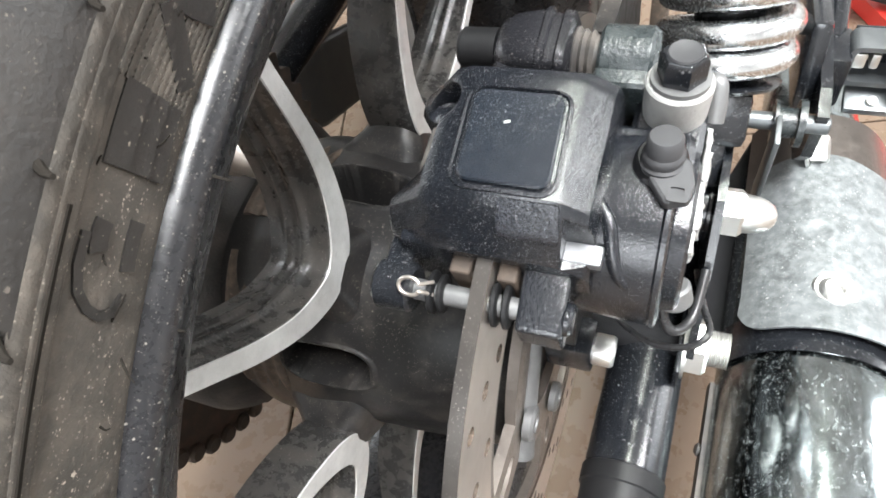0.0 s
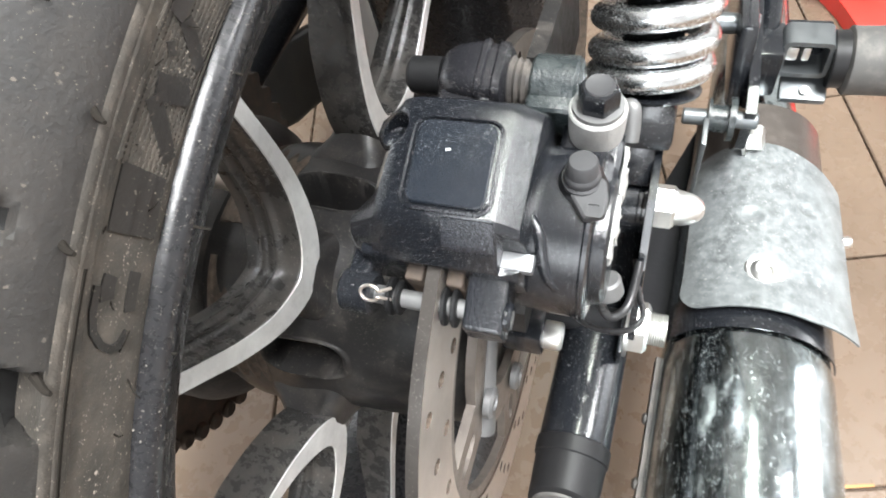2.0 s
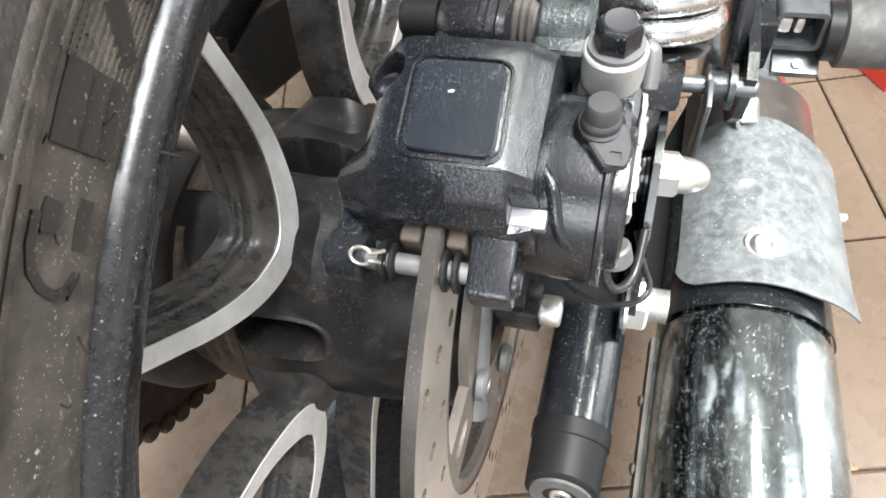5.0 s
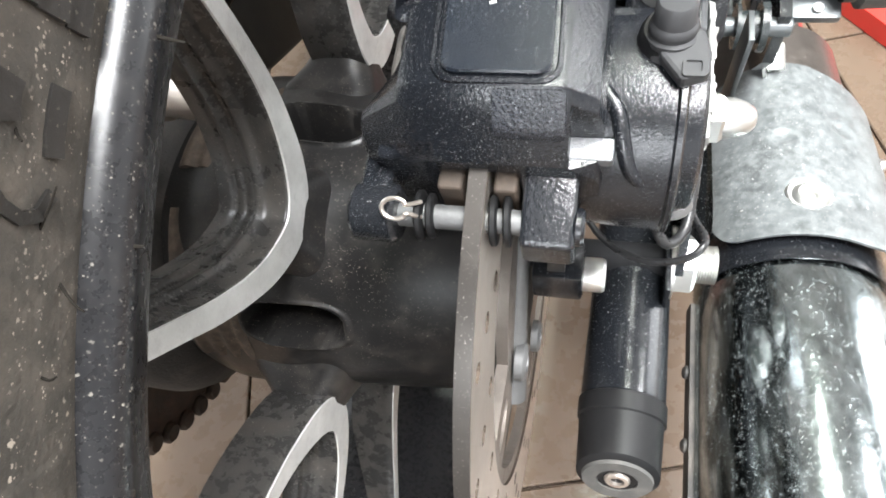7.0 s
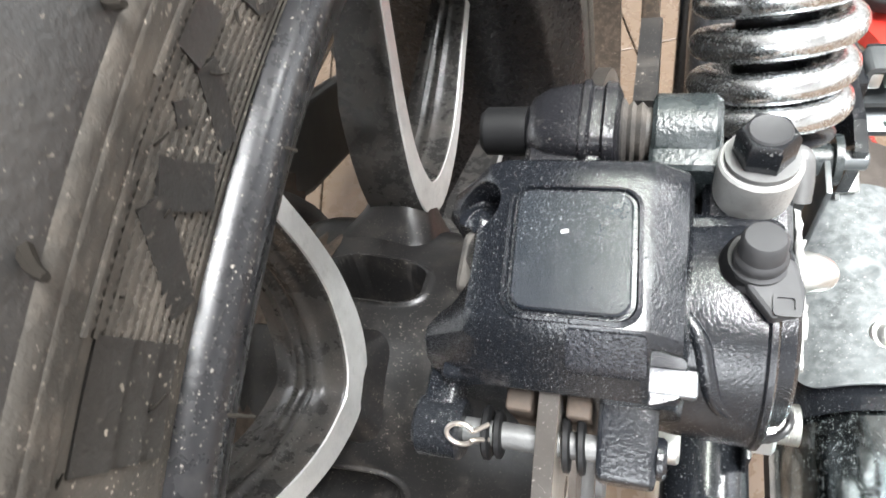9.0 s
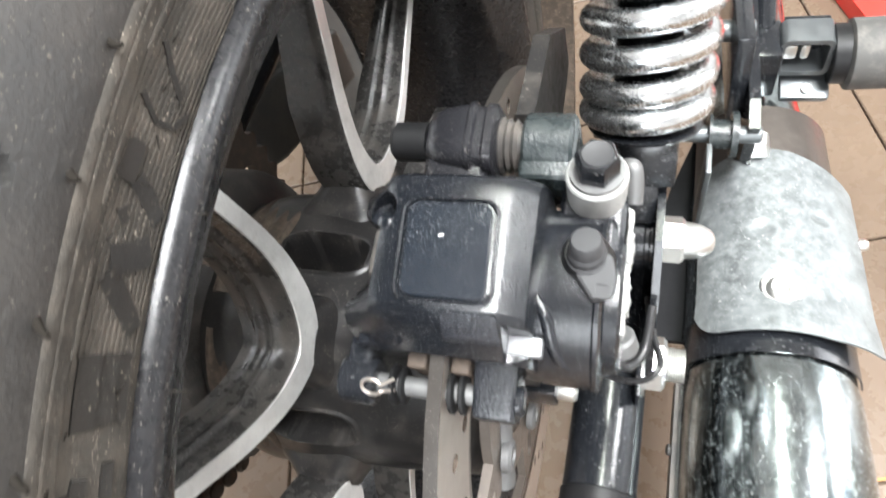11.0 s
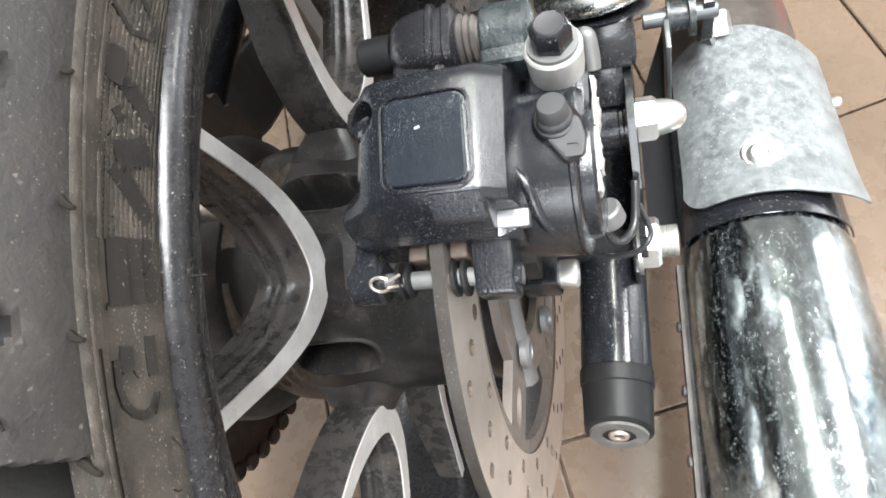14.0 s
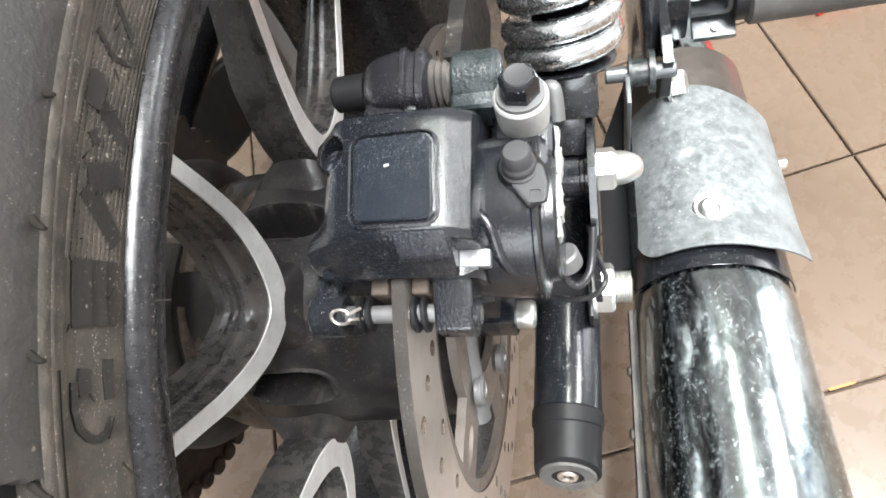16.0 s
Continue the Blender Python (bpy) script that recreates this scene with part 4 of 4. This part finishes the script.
part("bleed_cap", turned([(-0.004, 0.0056), (0.001, 0.0057), (0.0022, 0.0052), (0.0028, 0.0056), (0.0040, 0.0056), (0.0046, 0.0049), (0.0056, 0.0052), (0.0068, 0.0050), (0.0074, 0.0045), (0.0112, 0.0043), (0.0121, 0.0037), (0.0124, 0.0)], BC, BAX, 40), M_CAPRUB, caliper, "matt grey rubber bleed cap")
STRAP = [(0.1328, 0.0040), (0.1342, -0.0010), (0.1385, -0.0070), (0.1442, -0.0052), (0.1446, 0.0000), (0.1432, 0.0055), (0.1400, 0.0075), (0.1350, 0.0070)]
m = CAL @ Matrix.Translation((0, 0, 0.1345))
strap = part("cap_strap", plate([STRAP], m, 0.0036), M_CAPRUB, caliper, "rubber strap of the bleed cap", smooth=False)
soft_edge = strap.modifiers.new("edge", "BEVEL")
soft_edge.width, soft_edge.segments, soft_edge.limit_method, soft_edge.angle_limit = 0.0009, 2, "ANGLE", radians(30)
part("cap_tab", plate([rounded(0.0050, 0.0046, 0.0008, 3, 0.1411, -0.0040), rounded(0.0032, 0.0026, 0.0005, 3, 0.1409, -0.0038)], CAL @ Matrix.Translation((0, 0, 0.1379)), 0.0007), M_CAPRUB, caliper, smooth=False)

# pale sealed joint edge behind the housing, and the hose end by the collar
for k, (s0, s1, w) in enumerate(((-0.0125, -0.0055, 0.0010), (-0.0062, 0.0020, 0.0016), (0.0012, 0.0085, 0.0012), (0.0080, 0.0165, 0.0017), (0.0158, 0.0250, 0.0011))):
    bm = cbox(0.1456, 0.1460 + w, s0, s1, 0.1185, 0.1242 + 0.0006 * (k % 2), 0.0004, 2)
    bmesh.ops.subdivide_edges(bm, edges=bm.edges[:], cuts=3, use_grid_fill=True)
    for v in bm.verts:
        v.co += noise.noise_vector(v.co * 420) * 0.0010
    part("joint_edge", bm, M_PALE, caliper, "pale crusty joint edge")
part("hose_end", tube(catmull([cp(0.1435, 0.0350, 0.1290), cp(0.1462, 0.0345, 0.1300), cp(0.1470, 0.0310, 0.1270), cp(0.1470, 0.0270, 0.1230)], 8), 0.0024, 12), M_PIN, caliper, "grey hose end fitting")

# caliper bracket
bracket = part("caliper_bracket", plate([[(0.028, 0.132), (0.066, 0.130), (0.094, 0.108), (0.096, 0.086), (0.060, 0.080), (0.030, 0.060), (0.020, 0.010), (-0.012, -0.012), (-0.020, 0.005), (-0.030, 0.030), (-0.028, 0.050), (0.000, 0.070), (0.020, 0.100)]],
                                        sideways(0.1085), 0.006), M_HUB, bike, "dark dusty black caliper bracket", smooth=False)
part("bracket_boss", turned([(0, 0.0095), (0.001, 0.0105), (0.014, 0.0105), (0.015, 0.0095)], cp(0.1140, SS, SR - 0.002), (1, 0, 0), 40), M_GREEN, bracket)
part("bracket_block", cbox(0.1135, 0.1300, 0.0290, 0.0500, 0.1080, 0.1330, 0.0025), M_GREEN, bracket, "dusty grey-green bracket block")
part("bracket_arm", block(pose(0.1120, -0.0240, 0.3330), (0.018, 0.016, 0.016), 0.002), M_BLACK, bracket)
part("bracket_bolt", turned([(0, 0.0056), (0.001, 0.0062), (0.0075, 0.0062), (0.0085, 0.0054), (0.0085, 0.0030), (0.005, 0.0030), (0.005, 0.0)], (0.1200, -0.0245, 0.3325), (1, 0, 0), 32), M_ZINC, bracket, "pale zinc bolt head")
pts = catmull([(0.0985, -0.012, 0.352), (0.0980, -0.028, 0.334), (0.0975, -0.044, 0.312), (0.0972, -0.0590, 0.2900)], 8)
part("torque_rod", tube(pts, lambda k: 0.0034 + 0.0022 * k * k, 16), M_PIN, bracket, "smooth silver rod with a rounded end")

# ---------------------------------------------------------------- shock absorber
SH_LOW = Vector((0.1470, 0.0635, 0.3950))
SH_DIR = Vector((0.0, 0.4384, 0.8988))
shock = part("shock_absorber", turned([(0, 0.0100), (0.002, 0.0115), (0.24, 0.0115), (0.242, 0.010)], SH_LOW - SH_DIR * 0.002, SH_DIR, 32), M_BLACK, bike, "black shock absorber with chromed coil spring")
OD, WIRE, PITCH = 0.0490, 0.0049, 0.0125
pts = []
for k in range(0, 40 * 17):
    turns = k / 40
    a = 2 * math.pi * turns
    h = 0.0045 + (PITCH * 0.72) * min(turns, 1.0) + PITCH * max(0.0, turns - 1.0)
    m = frame_of(SH_LOW, SH_DIR)
    pts.append(m @ Vector(((OD / 2 - WIRE) * math.cos(a), (OD / 2 - WIRE) * math.sin(a), h)))
part("coil_spring", tube(pts, WIRE, 14), M_SPRING, shock, "shiny chromed coil spring with dirt flecks")
part("spring_seat", turned([(0, 0.0), (0, 0.0170), (0.001, 0.0205), (0.0022, 0.0212), (0.0030, 0.0200), (0.0030, 0.0)], SH_LOW - SH_DIR * 0.0035, SH_DIR, 48), M_BLACK, shock, "black spring seat ring")
part("lower_clevis", block(frame_of(SH_LOW - SH_DIR * 0.014, SH_DIR), (0.026, 0.024, 0.020), 0.003), M_BLACK, shock, "glossy black lower clevis")
part("clevis_neck", block(frame_of((0.1455, 0.0500, 0.3670), SH_DIR), (0.018, 0.022, 0.020), 0.003), M_BLACK, shock)
part("lower_eye", turned([(0, 0.0120), (0.001, 0.0138), (0.0185, 0.0138), (0.0190, 0.0128), (0.0205, 0.0128), (0.0210, 0.0140), (0.0222, 0.0140)], (0.1315, 0.0398, 0.3465), (1, 0, 0), 40), M_BLACK, shock, "black shock eye")
part("eye_washer", turned([(0, 0.0), (0, 0.0135), (0.0014, 0.0135), (0.0014, 0.0)], (0.1560, 0.0398, 0.3465), (1, 0, 0), 40), M_BLACK, shock)
acorn = hexhead((0.1576, 0.0398, 0.3465), (1, 0, 0), 0.0172, 0.0085, seg_turn=20)
part("acorn_nut", acorn, M_ZINC, shock, "bright zinc domed acorn nut")
part("nut_dome", turned([(0, 0.0078)] + [(0.0125 * math.sin(radians(a)), 0.0078 * math.cos(radians(a)) ** 0.8 if a < 90 else 0.0) for a in (15, 30, 45, 60, 72, 82, 90)], (0.1655, 0.0398, 0.3465), (1, 0, 0), 32), M_ZINC, shock)
part("gusset", plate([[(-0.012, 0.010), (0.004, -0.012), (0.050, -0.020), (0.110, -0.024), (0.122, 0.018), (0.080, 0.034), (0.052, 0.070), (0.024, 0.066), (0.004, 0.044)]], sideways(0.1542), 0.0030), M_BLACK, arm, "black swing arm gusset plate", smooth=False)
part("mount_tab", plate([[(0.020, 0.020), (0.058, 0.026), (0.060, 0.050), (0.046, 0.062), (0.028, 0.058), (0.016, 0.040)]], sideways(0.1262), 0.004), M_BLACK, shock, smooth=False)

# ---------------------------------------------------------------- muffler with heat shield
MU_AT = Vector((0.2146, 0.0, 0.2416))
MU_DIR = Vector((-0.0173, 1.0, -0.0518)).normalized()
MU = frame_of(MU_AT, MU_DIR)                # z runs forward along the pipe


def pipe_r(y):
    """The muffler's radius, which grows towards its rear."""
    return 0.0427 - 0.0360 * y


muffler = part("muffler", turned([(-0.330, 0.020), (-0.332, 0.046), (-0.322, 0.0520)] + [(0.02 * k, pipe_r(0.02 * k)) for k in range(-15, 1)] + [(0.010, pipe_r(0.010)), (0.016, pipe_r(0.016) - 0.0010), (0.060, pipe_r(0.06) - 0.0012), (0.150, 0.0365), (0.210, 0.0280), (0.420, 0.0220)], MU_AT, MU_DIR, 96),
               M_CHROME, bike, "dusty chromed muffler with smeared reflections")


def on_pipe(deg, y, r):
    """A place on the pipe: deg from its top towards +x, y forward."""
    a = radians(deg)
    up = Vector((0, 0, 1))
    up = (up - MU_DIR * up.dot(MU_DIR)).normalized()
    side_v = MU_DIR.cross(up).normalized()
    if side_v.x < 0:
        side_v = -side_v
    return MU_AT + MU_DIR * (y / MU_DIR.y) + (up * math.cos(a) + side_v * math.sin(a)) * r


def shell(y_rear, y_front, a0, a1, r, th, nu=40, nv=40):
    bm = bmesh.new()
    top, bot = [], []
    for i in range(nu + 1):
        row_t, row_b = [], []
        for j in range(nv + 1):
            a = lerp(a0, a1, j / nv)
            y = lerp(y_rear(a), y_front(a), i / nu)
            row_t.append(on_pipe(a, y, r(a, y)))
            row_b.append(on_pipe(a, y, r(a, y) - th))
        top.append(row_t)
        bot.append(row_b)
    t = grid(bm, top)
    b = grid(bm, bot)
    for rt, rb in ((t[0], b[0]), (t[-1], b[-1]), ([x[0] for x in t], [x[0] for x in b]), ([x[-1] for x in t], [x[-1] for x in b])):
        for k in range(len(rt) - 1):
            bm.faces.new((rt[k], rt[k + 1], rb[k + 1], rb[k]))
    return bm


def rear_edge(a):
    y = 0.0275 + 0.0015 * max(0.0, (a - 30) / 36)
    if a < -30:
        y += 0.012 * ((-30 - a) / 22) ** 3
    return y


def shield_r(a, y):
    dish = ((y - 0.0515) ** 2 + ((a - 2) * 0.0008) ** 2)
    r = pipe_r(y) + 0.0048 + 0.0016 * max(0.0, 1 - abs(y - 0.03) / 0.02)
    if dish < 0.009 ** 2:
        r -= 0.0025 * (1 - dish / 0.009 ** 2) ** 0.5
    for ya, aa, rad in ((0.088, -6, 0.0060), (0.100, 32, 0.0050)):
        q = ((y - ya) ** 2 + ((a - aa) * 0.00075) ** 2) / rad ** 2
        if q < 1:
            r -= 0.0016 * (1 - q)
    if a > 25:
        r += 0.0062 * ((a - 25) / 41) ** 1.4
    return r


part("heat_shield", shell(rear_edge, lambda a: 0.143 - 0.022 * (abs(a) / 80) ** 2, -52, 66, shield_r, 0.0012, 60, 60), M_SHIELD, muffler, "dusty grey sheet-metal heat shield with curled edge", sharp=60)
part("shield_front", shell(lambda a: 0.122, lambda a: 0.178, -60, 66, lambda a, y: pipe_r(y) + 0.0042, 0.0012, 10, 30), M_BROWNED, muffler, "heat-browned dark front of the shield")
# black shell that stands in for the shadow of the shield edge
part("dark_band", shell(lambda a: 0.0185, lambda a: 0.040, -70, 80, lambda a, y: pipe_r(y) + 0.0010, 0.0008, 6, 40), M_BLACK, muffler, "black band painting the shade under the shield edge")
nrm = (on_pipe(2, 0.0515, 1.0) - on_pipe(2, 0.0515, 0.0)).normalized()
part("shield_bolt", turned([(-0.002, 0.0), (-0.002, 0.0104), (0.0004, 0.0106), (0.0014, 0.0092), (0.0009, 0.0074), (0.0020, 0.0064), (0.0027, 0.0050), (0.0024, 0.0034), (0.0002, 0.0030), (0.0002, 0.0)], on_pipe(2, 0.0515, pipe_r(0.0515) + 0.0030), nrm, 32), M_ZINC, muffler, "bright round-headed shield screw")
part("shield_bolt", turned([(-0.002, 0.0), (-0.002, 0.0035), (0.0035, 0.0035), (0.0050, 0.0022), (0.0052, 0.0)], (0.2620, 0.1052, 0.2440), (1, 0, 0.2), 24), M_ZINC, muffler)
# riveted seam along the inner side
part("seam", shell(lambda a: -0.30, lambda a: 0.012, -92, -80, lambda a, y: pipe_r(y) + 0.0022, 0.004, 20, 4), M_GRIT, muffler, "dull folded seam strip")
for k in range(9):
    p = on_pipe(-86, -0.022 - 0.034 * k, pipe_r(-0.022 - 0.034 * k) + 0.0022)
    part("seam_rivet", turned([(0, 0.0032), (0.0012, 0.0030), (0.0020, 0.0018), (0.0021, 0.0)], p, (-1, 0, 0.1), 16), M_GRIT, muffler)

# hanger plate, its bolts, and the passenger peg
hanger = part("hanger_plate", plate([[(0.110, 0.030), (0.125, 0.034), (0.220, 0.030), (0.260, 0.020), (0.260, -0.020), (0.170, -0.032), (0.130, -0.020), (0.114, 0.0)]], sideways(0.1930), 0.005), M_BLACK, bike, "black exhaust hanger plate", smooth=False)
part("hanger_strip", block(pose(0.1730, 0.0725, 0.3350, 8, 0, 0), (0.0022, 0.014, 0.062), 0.0006), M_CLEVIS, hanger, "thin zinc strap on edge")
part("hanger_bolt", rod((0.1640, 0.1130, 0.3270), (0.2000, 0.1130, 0.3270), 0.0042), M_CLEVIS, hanger, "grey hanger bolt")
part("hanger_spacer", turned([(0, 0.010), (0.0015, 0.010), (0.0015, 0.007), (0.010, 0.007), (0.010, 0.011), (0.013, 0.011)], (0.1760, 0.1130, 0.3270), (1, 0, 0), 32), M_GREEN, hanger)
part("hanger_nut", hexhead((0.2035, 0.1440, 0.2800), (1, -0.1, 0.3), 0.014, 0.008), M_ZINC, hanger, "bright hanger nut")
part("hanger_washer", turned([(0, 0.0), (0, 0.0105), (0.0016, 0.0105), (0.0016, 0.0)], (0.2015, 0.1440, 0.2795), (1, -0.1, 0.3), 32), M_ZINC, hanger)

peg = part("footpeg_bracket", block(pose(0.2075, 0.2080, 0.2830), (0.020, 0.030, 0.034), 0.003), M_BLACK, bike, "black folding passenger peg bracket")
UPRIGHT = Matrix(((1, 0, 0, 0), (0, 0, -1, 0), (0, 1, 0, 0), (0, 0, 0, 1)))     # local x, y, z to world x, z, -y
m = UPRIGHT.copy()
m.translation = (0.2300, 0.2180, 0.2905)
part("clevis_frame", plate([rounded(0.0280, 0.0265, 0.0045), rounded(0.0225, 0.0205, 0.0028)], m, 0.0180), M_CLEVIS, peg, "grey metal fork of the foot peg", smooth=False)
part("clevis_back", block(pose(0.2300, 0.2200, 0.2905), (0.0240, 0.004, 0.024), 0.001), M_BLACK, peg)
part("lower_tab", block(pose(0.2340, 0.2000, 0.2680, 18, 0, 0), (0.0270, 0.0180, 0.0065), 0.0025), M_CLEVIS, peg, "rounded grey tab under the fork")
part("tab_screw", turned([(0, 0.0), (0, 0.0030), (0.0016, 0.0028), (0.0022, 0.0)], (0.2345, 0.1955, 0.2710), (0, -0.35, 1), 20), M_ZINC, peg)
for x, w in ((0.2222, 0.0075), (0.2300, 0.0050)):
    part("clevis_nut", block(pose(x, 0.2080, 0.2920), (w, 0.010, 0.0105), 0.0022), M_ZINC, peg, "bright nut inside the fork")
part("peg_neck", rod((0.2440, 0.2080, 0.2860), (0.2540, 0.2080, 0.2865), 0.0170), M_RUBBER, peg)
part("peg_rubber", turned([(0, 0.0170), (0.002, 0.0200), (0.150, 0.0205), (0.156, 0.0215), (0.166, 0.0215), (0.169, 0.0190)], (0.2515, 0.2080, 0.2855), (1, 0.02, 0.03), 40), M_PEG, peg, "worn grey rubber foot peg")
part("peg_stay", tube(catmull([(0.2080, 0.2200, 0.2950), (0.2050, 0.2400, 0.3200), (0.1980, 0.2700, 0.3700), (0.1900, 0.3100, 0.4400)], 6), 0.0070, 20), M_BLACK, peg, "shiny black stay tube")

bracket_f = part("frame_bracket", block(pose(0.1890, 0.2000, 0.3220, -14, 0, 0), (0.0090, 0.130, 0.046), 0.003), M_BLACK, bike, "glossy black frame bracket beside the spring")
part("under_plate", plate([[(0.1580, 0.0400), (0.1950, 0.0400), (0.1950, 0.2300), (0.1900, 0.2300), (0.1780, 0.1890), (0.1630, 0.1420), (0.1580, 0.1200)]], pose(0, 0, 0.2330), 0.004), M_MATT, bracket_f, "black lower bracket plate", smooth=False)
part("cross_rod", rod((0.1600, 0.1720, 0.3380), (0.1960, 0.1720, 0.3380), 0.0055), M_CLEVIS, bracket_f, "grey cross rod")
part("frame_knob", turned([(0, 0.0060), (0.002, 0.0095), (0.012, 0.0095), (0.015, 0.0070), (0.015, 0.0)], (0.0760, 0.1840, 0.2820), (0.1, -0.8, 0.6), 28), M_RUBBER, bike, "round black rubber knob")
far_plate = part("side_plate", plate([[(0.110, 0.295), (0.1474, 0.3030), (0.1844, 0.2960), (0.2376, 0.2730), (0.292, 0.245), (0.290, 0.190), (0.2039, 0.2207), (0.1569, 0.2388), (0.135, 0.252)]], Matrix(((0, 0, 1, -0.126), (1, 0, 0, 0), (0, 1, 0, 0), (0, 0, 0, 1))), 0.012), M_PLATE, bike, "dusty blue-black bar beyond the wheel", smooth=False)
round_off = far_plate.modifiers.new("edge", "BEVEL")
round_off.width, round_off.segments, round_off.limit_method, round_off.angle_limit = 0.005, 3, "ANGLE", radians(40)
part("far_panel", plate([[(0.235, 0.310), (0.300, 0.262), (0.300, 0.06), (0.60, 0.03), (0.62, 0.42), (0.30, 0.46)]], Matrix(((0, 0, 1, -0.150), (1, 0, 0, 0), (0, 1, 0, 0), (0, 0, 0, 1))), 0.004), M_PLATE, far_plate, "dusty grey-black panel beyond the wheel", smooth=False)

# cables looping from the caliper to the arm
cable = part("brake_cable", tube(catmull([(0.1150, 0.004, 0.340), (0.1260, -0.010, 0.3350), (0.1400, -0.0200, 0.3380), (0.1530, -0.0235, 0.3470), (0.1590, -0.0180, 0.3500), (0.1570, -0.0050, 0.3430), (0.1545, 0.0060, 0.3400), (0.1530, 0.0180, 0.3330)], 10), 0.00115, 10, rib=0.0002, rib_step=2), M_CABLE, bike, "thin ribbed black cable in a loop")
part("brake_hose", tube(catmull([(0.1420, -0.0080, 0.3720), (0.1425, -0.0170, 0.3580), (0.1470, -0.0200, 0.3500), (0.1530, -0.0120, 0.3480), (0.1550, 0.0040, 0.3560)], 10), 0.0018, 12), M_CABLE, cable, "glossy black hose bend")
part("hose_ferrule", turned([(0, 0.0048), (0.001, 0.0056), (0.007, 0.0056), (0.008, 0.0048)], (0.1440, -0.0200, 0.3800), (0.25, -0.25, -0.9), 20), M_PIN, cable, "grey hose ferrule")

# dirty panels in front of the wheel
guard = part("inner_mudguard", spin([(-0.085, 0.300), (-0.085, 0.306), (0.085, 0.306), (0.085, 0.300)], 60, -38, 62, False), M_MUD, bike, "muddy brown inner mudguard behind the wheel")
part("guard_rib", block(pose(0.105, 0.300, 0.30, -8, 0, 0), (0.012, 0.02, 0.34), 0.003), M_MUD, guard, "muddy vertical frame rail")
part("guard_rail", block(pose(0.128, 0.320, 0.30, -4, 0, 0), (0.010, 0.02, 0.34), 0.003), M_BLACK, guard)
chain = part("chain_guard", block(pose(-0.112, 0.075, 0.415, 12, 0, 0), (0.034, 0.190, 0.050), 0.006), M_HUB, bike, "dusty black chain guard")
part("guard_lip", block(pose(-0.094, 0.020, 0.385, 40, 0, 0), (0.004, 0.120, 0.040), 0.0015), M_MUD, chain)

# ---------------------------------------------------------------- loose things on the floor and the lamp
tray = tagged(part("plastic_tray", plate([[(0.27, 0.72), (0.335, 0.605), (0.368, 0.520), (0.405, 0.468), (0.62, 0.58), (0.78, 0.84), (0.46, 0.94)]], pose(0, 0, 0.001), 0.022), M_RED, smooth=False),
              "flat red plastic tray lying on the tiles", "tray")
bm = bmesh.new()
bmesh.ops.create_icosphere(bm, subdivisions=4, radius=1.0)
for v in bm.verts:
    k = 1 + 0.22 * noise.noise(v.co * 2.2)
    v.co = Vector((0.375 + v.co.x * 0.075 * k, 0.645 + v.co.y * 0.030 * k, 0.047 + v.co.z * 0.022 * k))
cloth = tagged(part("rag", bm, M_DARK), "dark crumpled rag lying on the red tray", "rag")
# housing for the added panel fill, out of view
lamp = thing("ceiling_light", (0.85, -0.35, 2.70), "unseen white panel light added on the ceiling for fill", "lamp")
part("housing", block(pose(0.85, -0.35, 2.715), (0.86, 1.16, 0.06), 0.006), M_WALL, lamp)
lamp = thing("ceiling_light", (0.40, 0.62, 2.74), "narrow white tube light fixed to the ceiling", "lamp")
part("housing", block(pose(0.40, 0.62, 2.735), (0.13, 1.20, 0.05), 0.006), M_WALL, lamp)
lamp = thing("ceiling_light", (2.15, 0.95, 2.74), "white strip light fixed to the ceiling", "lamp")
part("housing", block(pose(2.15, 0.95, 2.735), (0.20, 1.16, 0.05), 0.006), M_WALL, lamp)
# orange glare on the glossy joint, put in as a coloured strip
streak = part("paint_streak", block(pose(0.346, 0.0430, 0.0008, 0, 0, 17), (0.022, 0.0024, 0.0012), 0), M_ORANGE, floor, "thin orange streak painting a reflection on the tiles")

# ---------------------------------------------------------------- floor tiles
bm = bmesh.new()
bmesh.ops.create_cube(bm, size=1.0)
for v in bm.verts:
    v.co = Vector((v.co.x * (TILE - 0.0024), v.co.y * (TILE - 0.0024), v.co.z * 0.008))
top = [e for e in bm.edges if all(v.co.z > 0 for v in e.verts)]
bmesh.ops.bevel(bm, geom=top, offset=0.0012, segments=1, affect="EDGES")
tile_mesh = bpy.data.meshes.new("tile")
bm.to_mesh(tile_mesh)
bm.free()
tile_mesh.materials.append(M_TILE)
ORIGIN = Vector((0.402, 0.278, -0.004))
tilt = random.Random(9)
far = bmesh.new()
for i in range(-18, 19):
    for j in range(-18, 19):
        p = ORIGIN + Matrix.Rotation(TURN, 3, "Z") @ Vector(((i + 0.5) * TILE, (j + 0.5) * TILE, 0))
        if not (-2.3 < p.x < 3.3 and -2.8 < p.y < 3.4):
            continue
        m = Matrix.Translation(p) @ Matrix.Rotation(TURN, 4, "Z") @ pose(0, 0, 0, tilt.uniform(-0.12, 0.12), tilt.uniform(-0.12, 0.12), 0)
        if -0.75 < p.x < 1.45 and -0.75 < p.y < 1.55:
            ob = new("tile", tile_mesh)
            ob.matrix_world = m
            ob.parent = floor
        else:
            k = len(far.verts)
            far.from_mesh(tile_mesh)
            far.verts.ensure_lookup_table()
            for v in far.verts[k:]:
                v.co = m @ v.co
far_tiles = part("far_tiles", far, M_TILE, floor, smooth=False)
far_tiles["kind"] = "stuff"
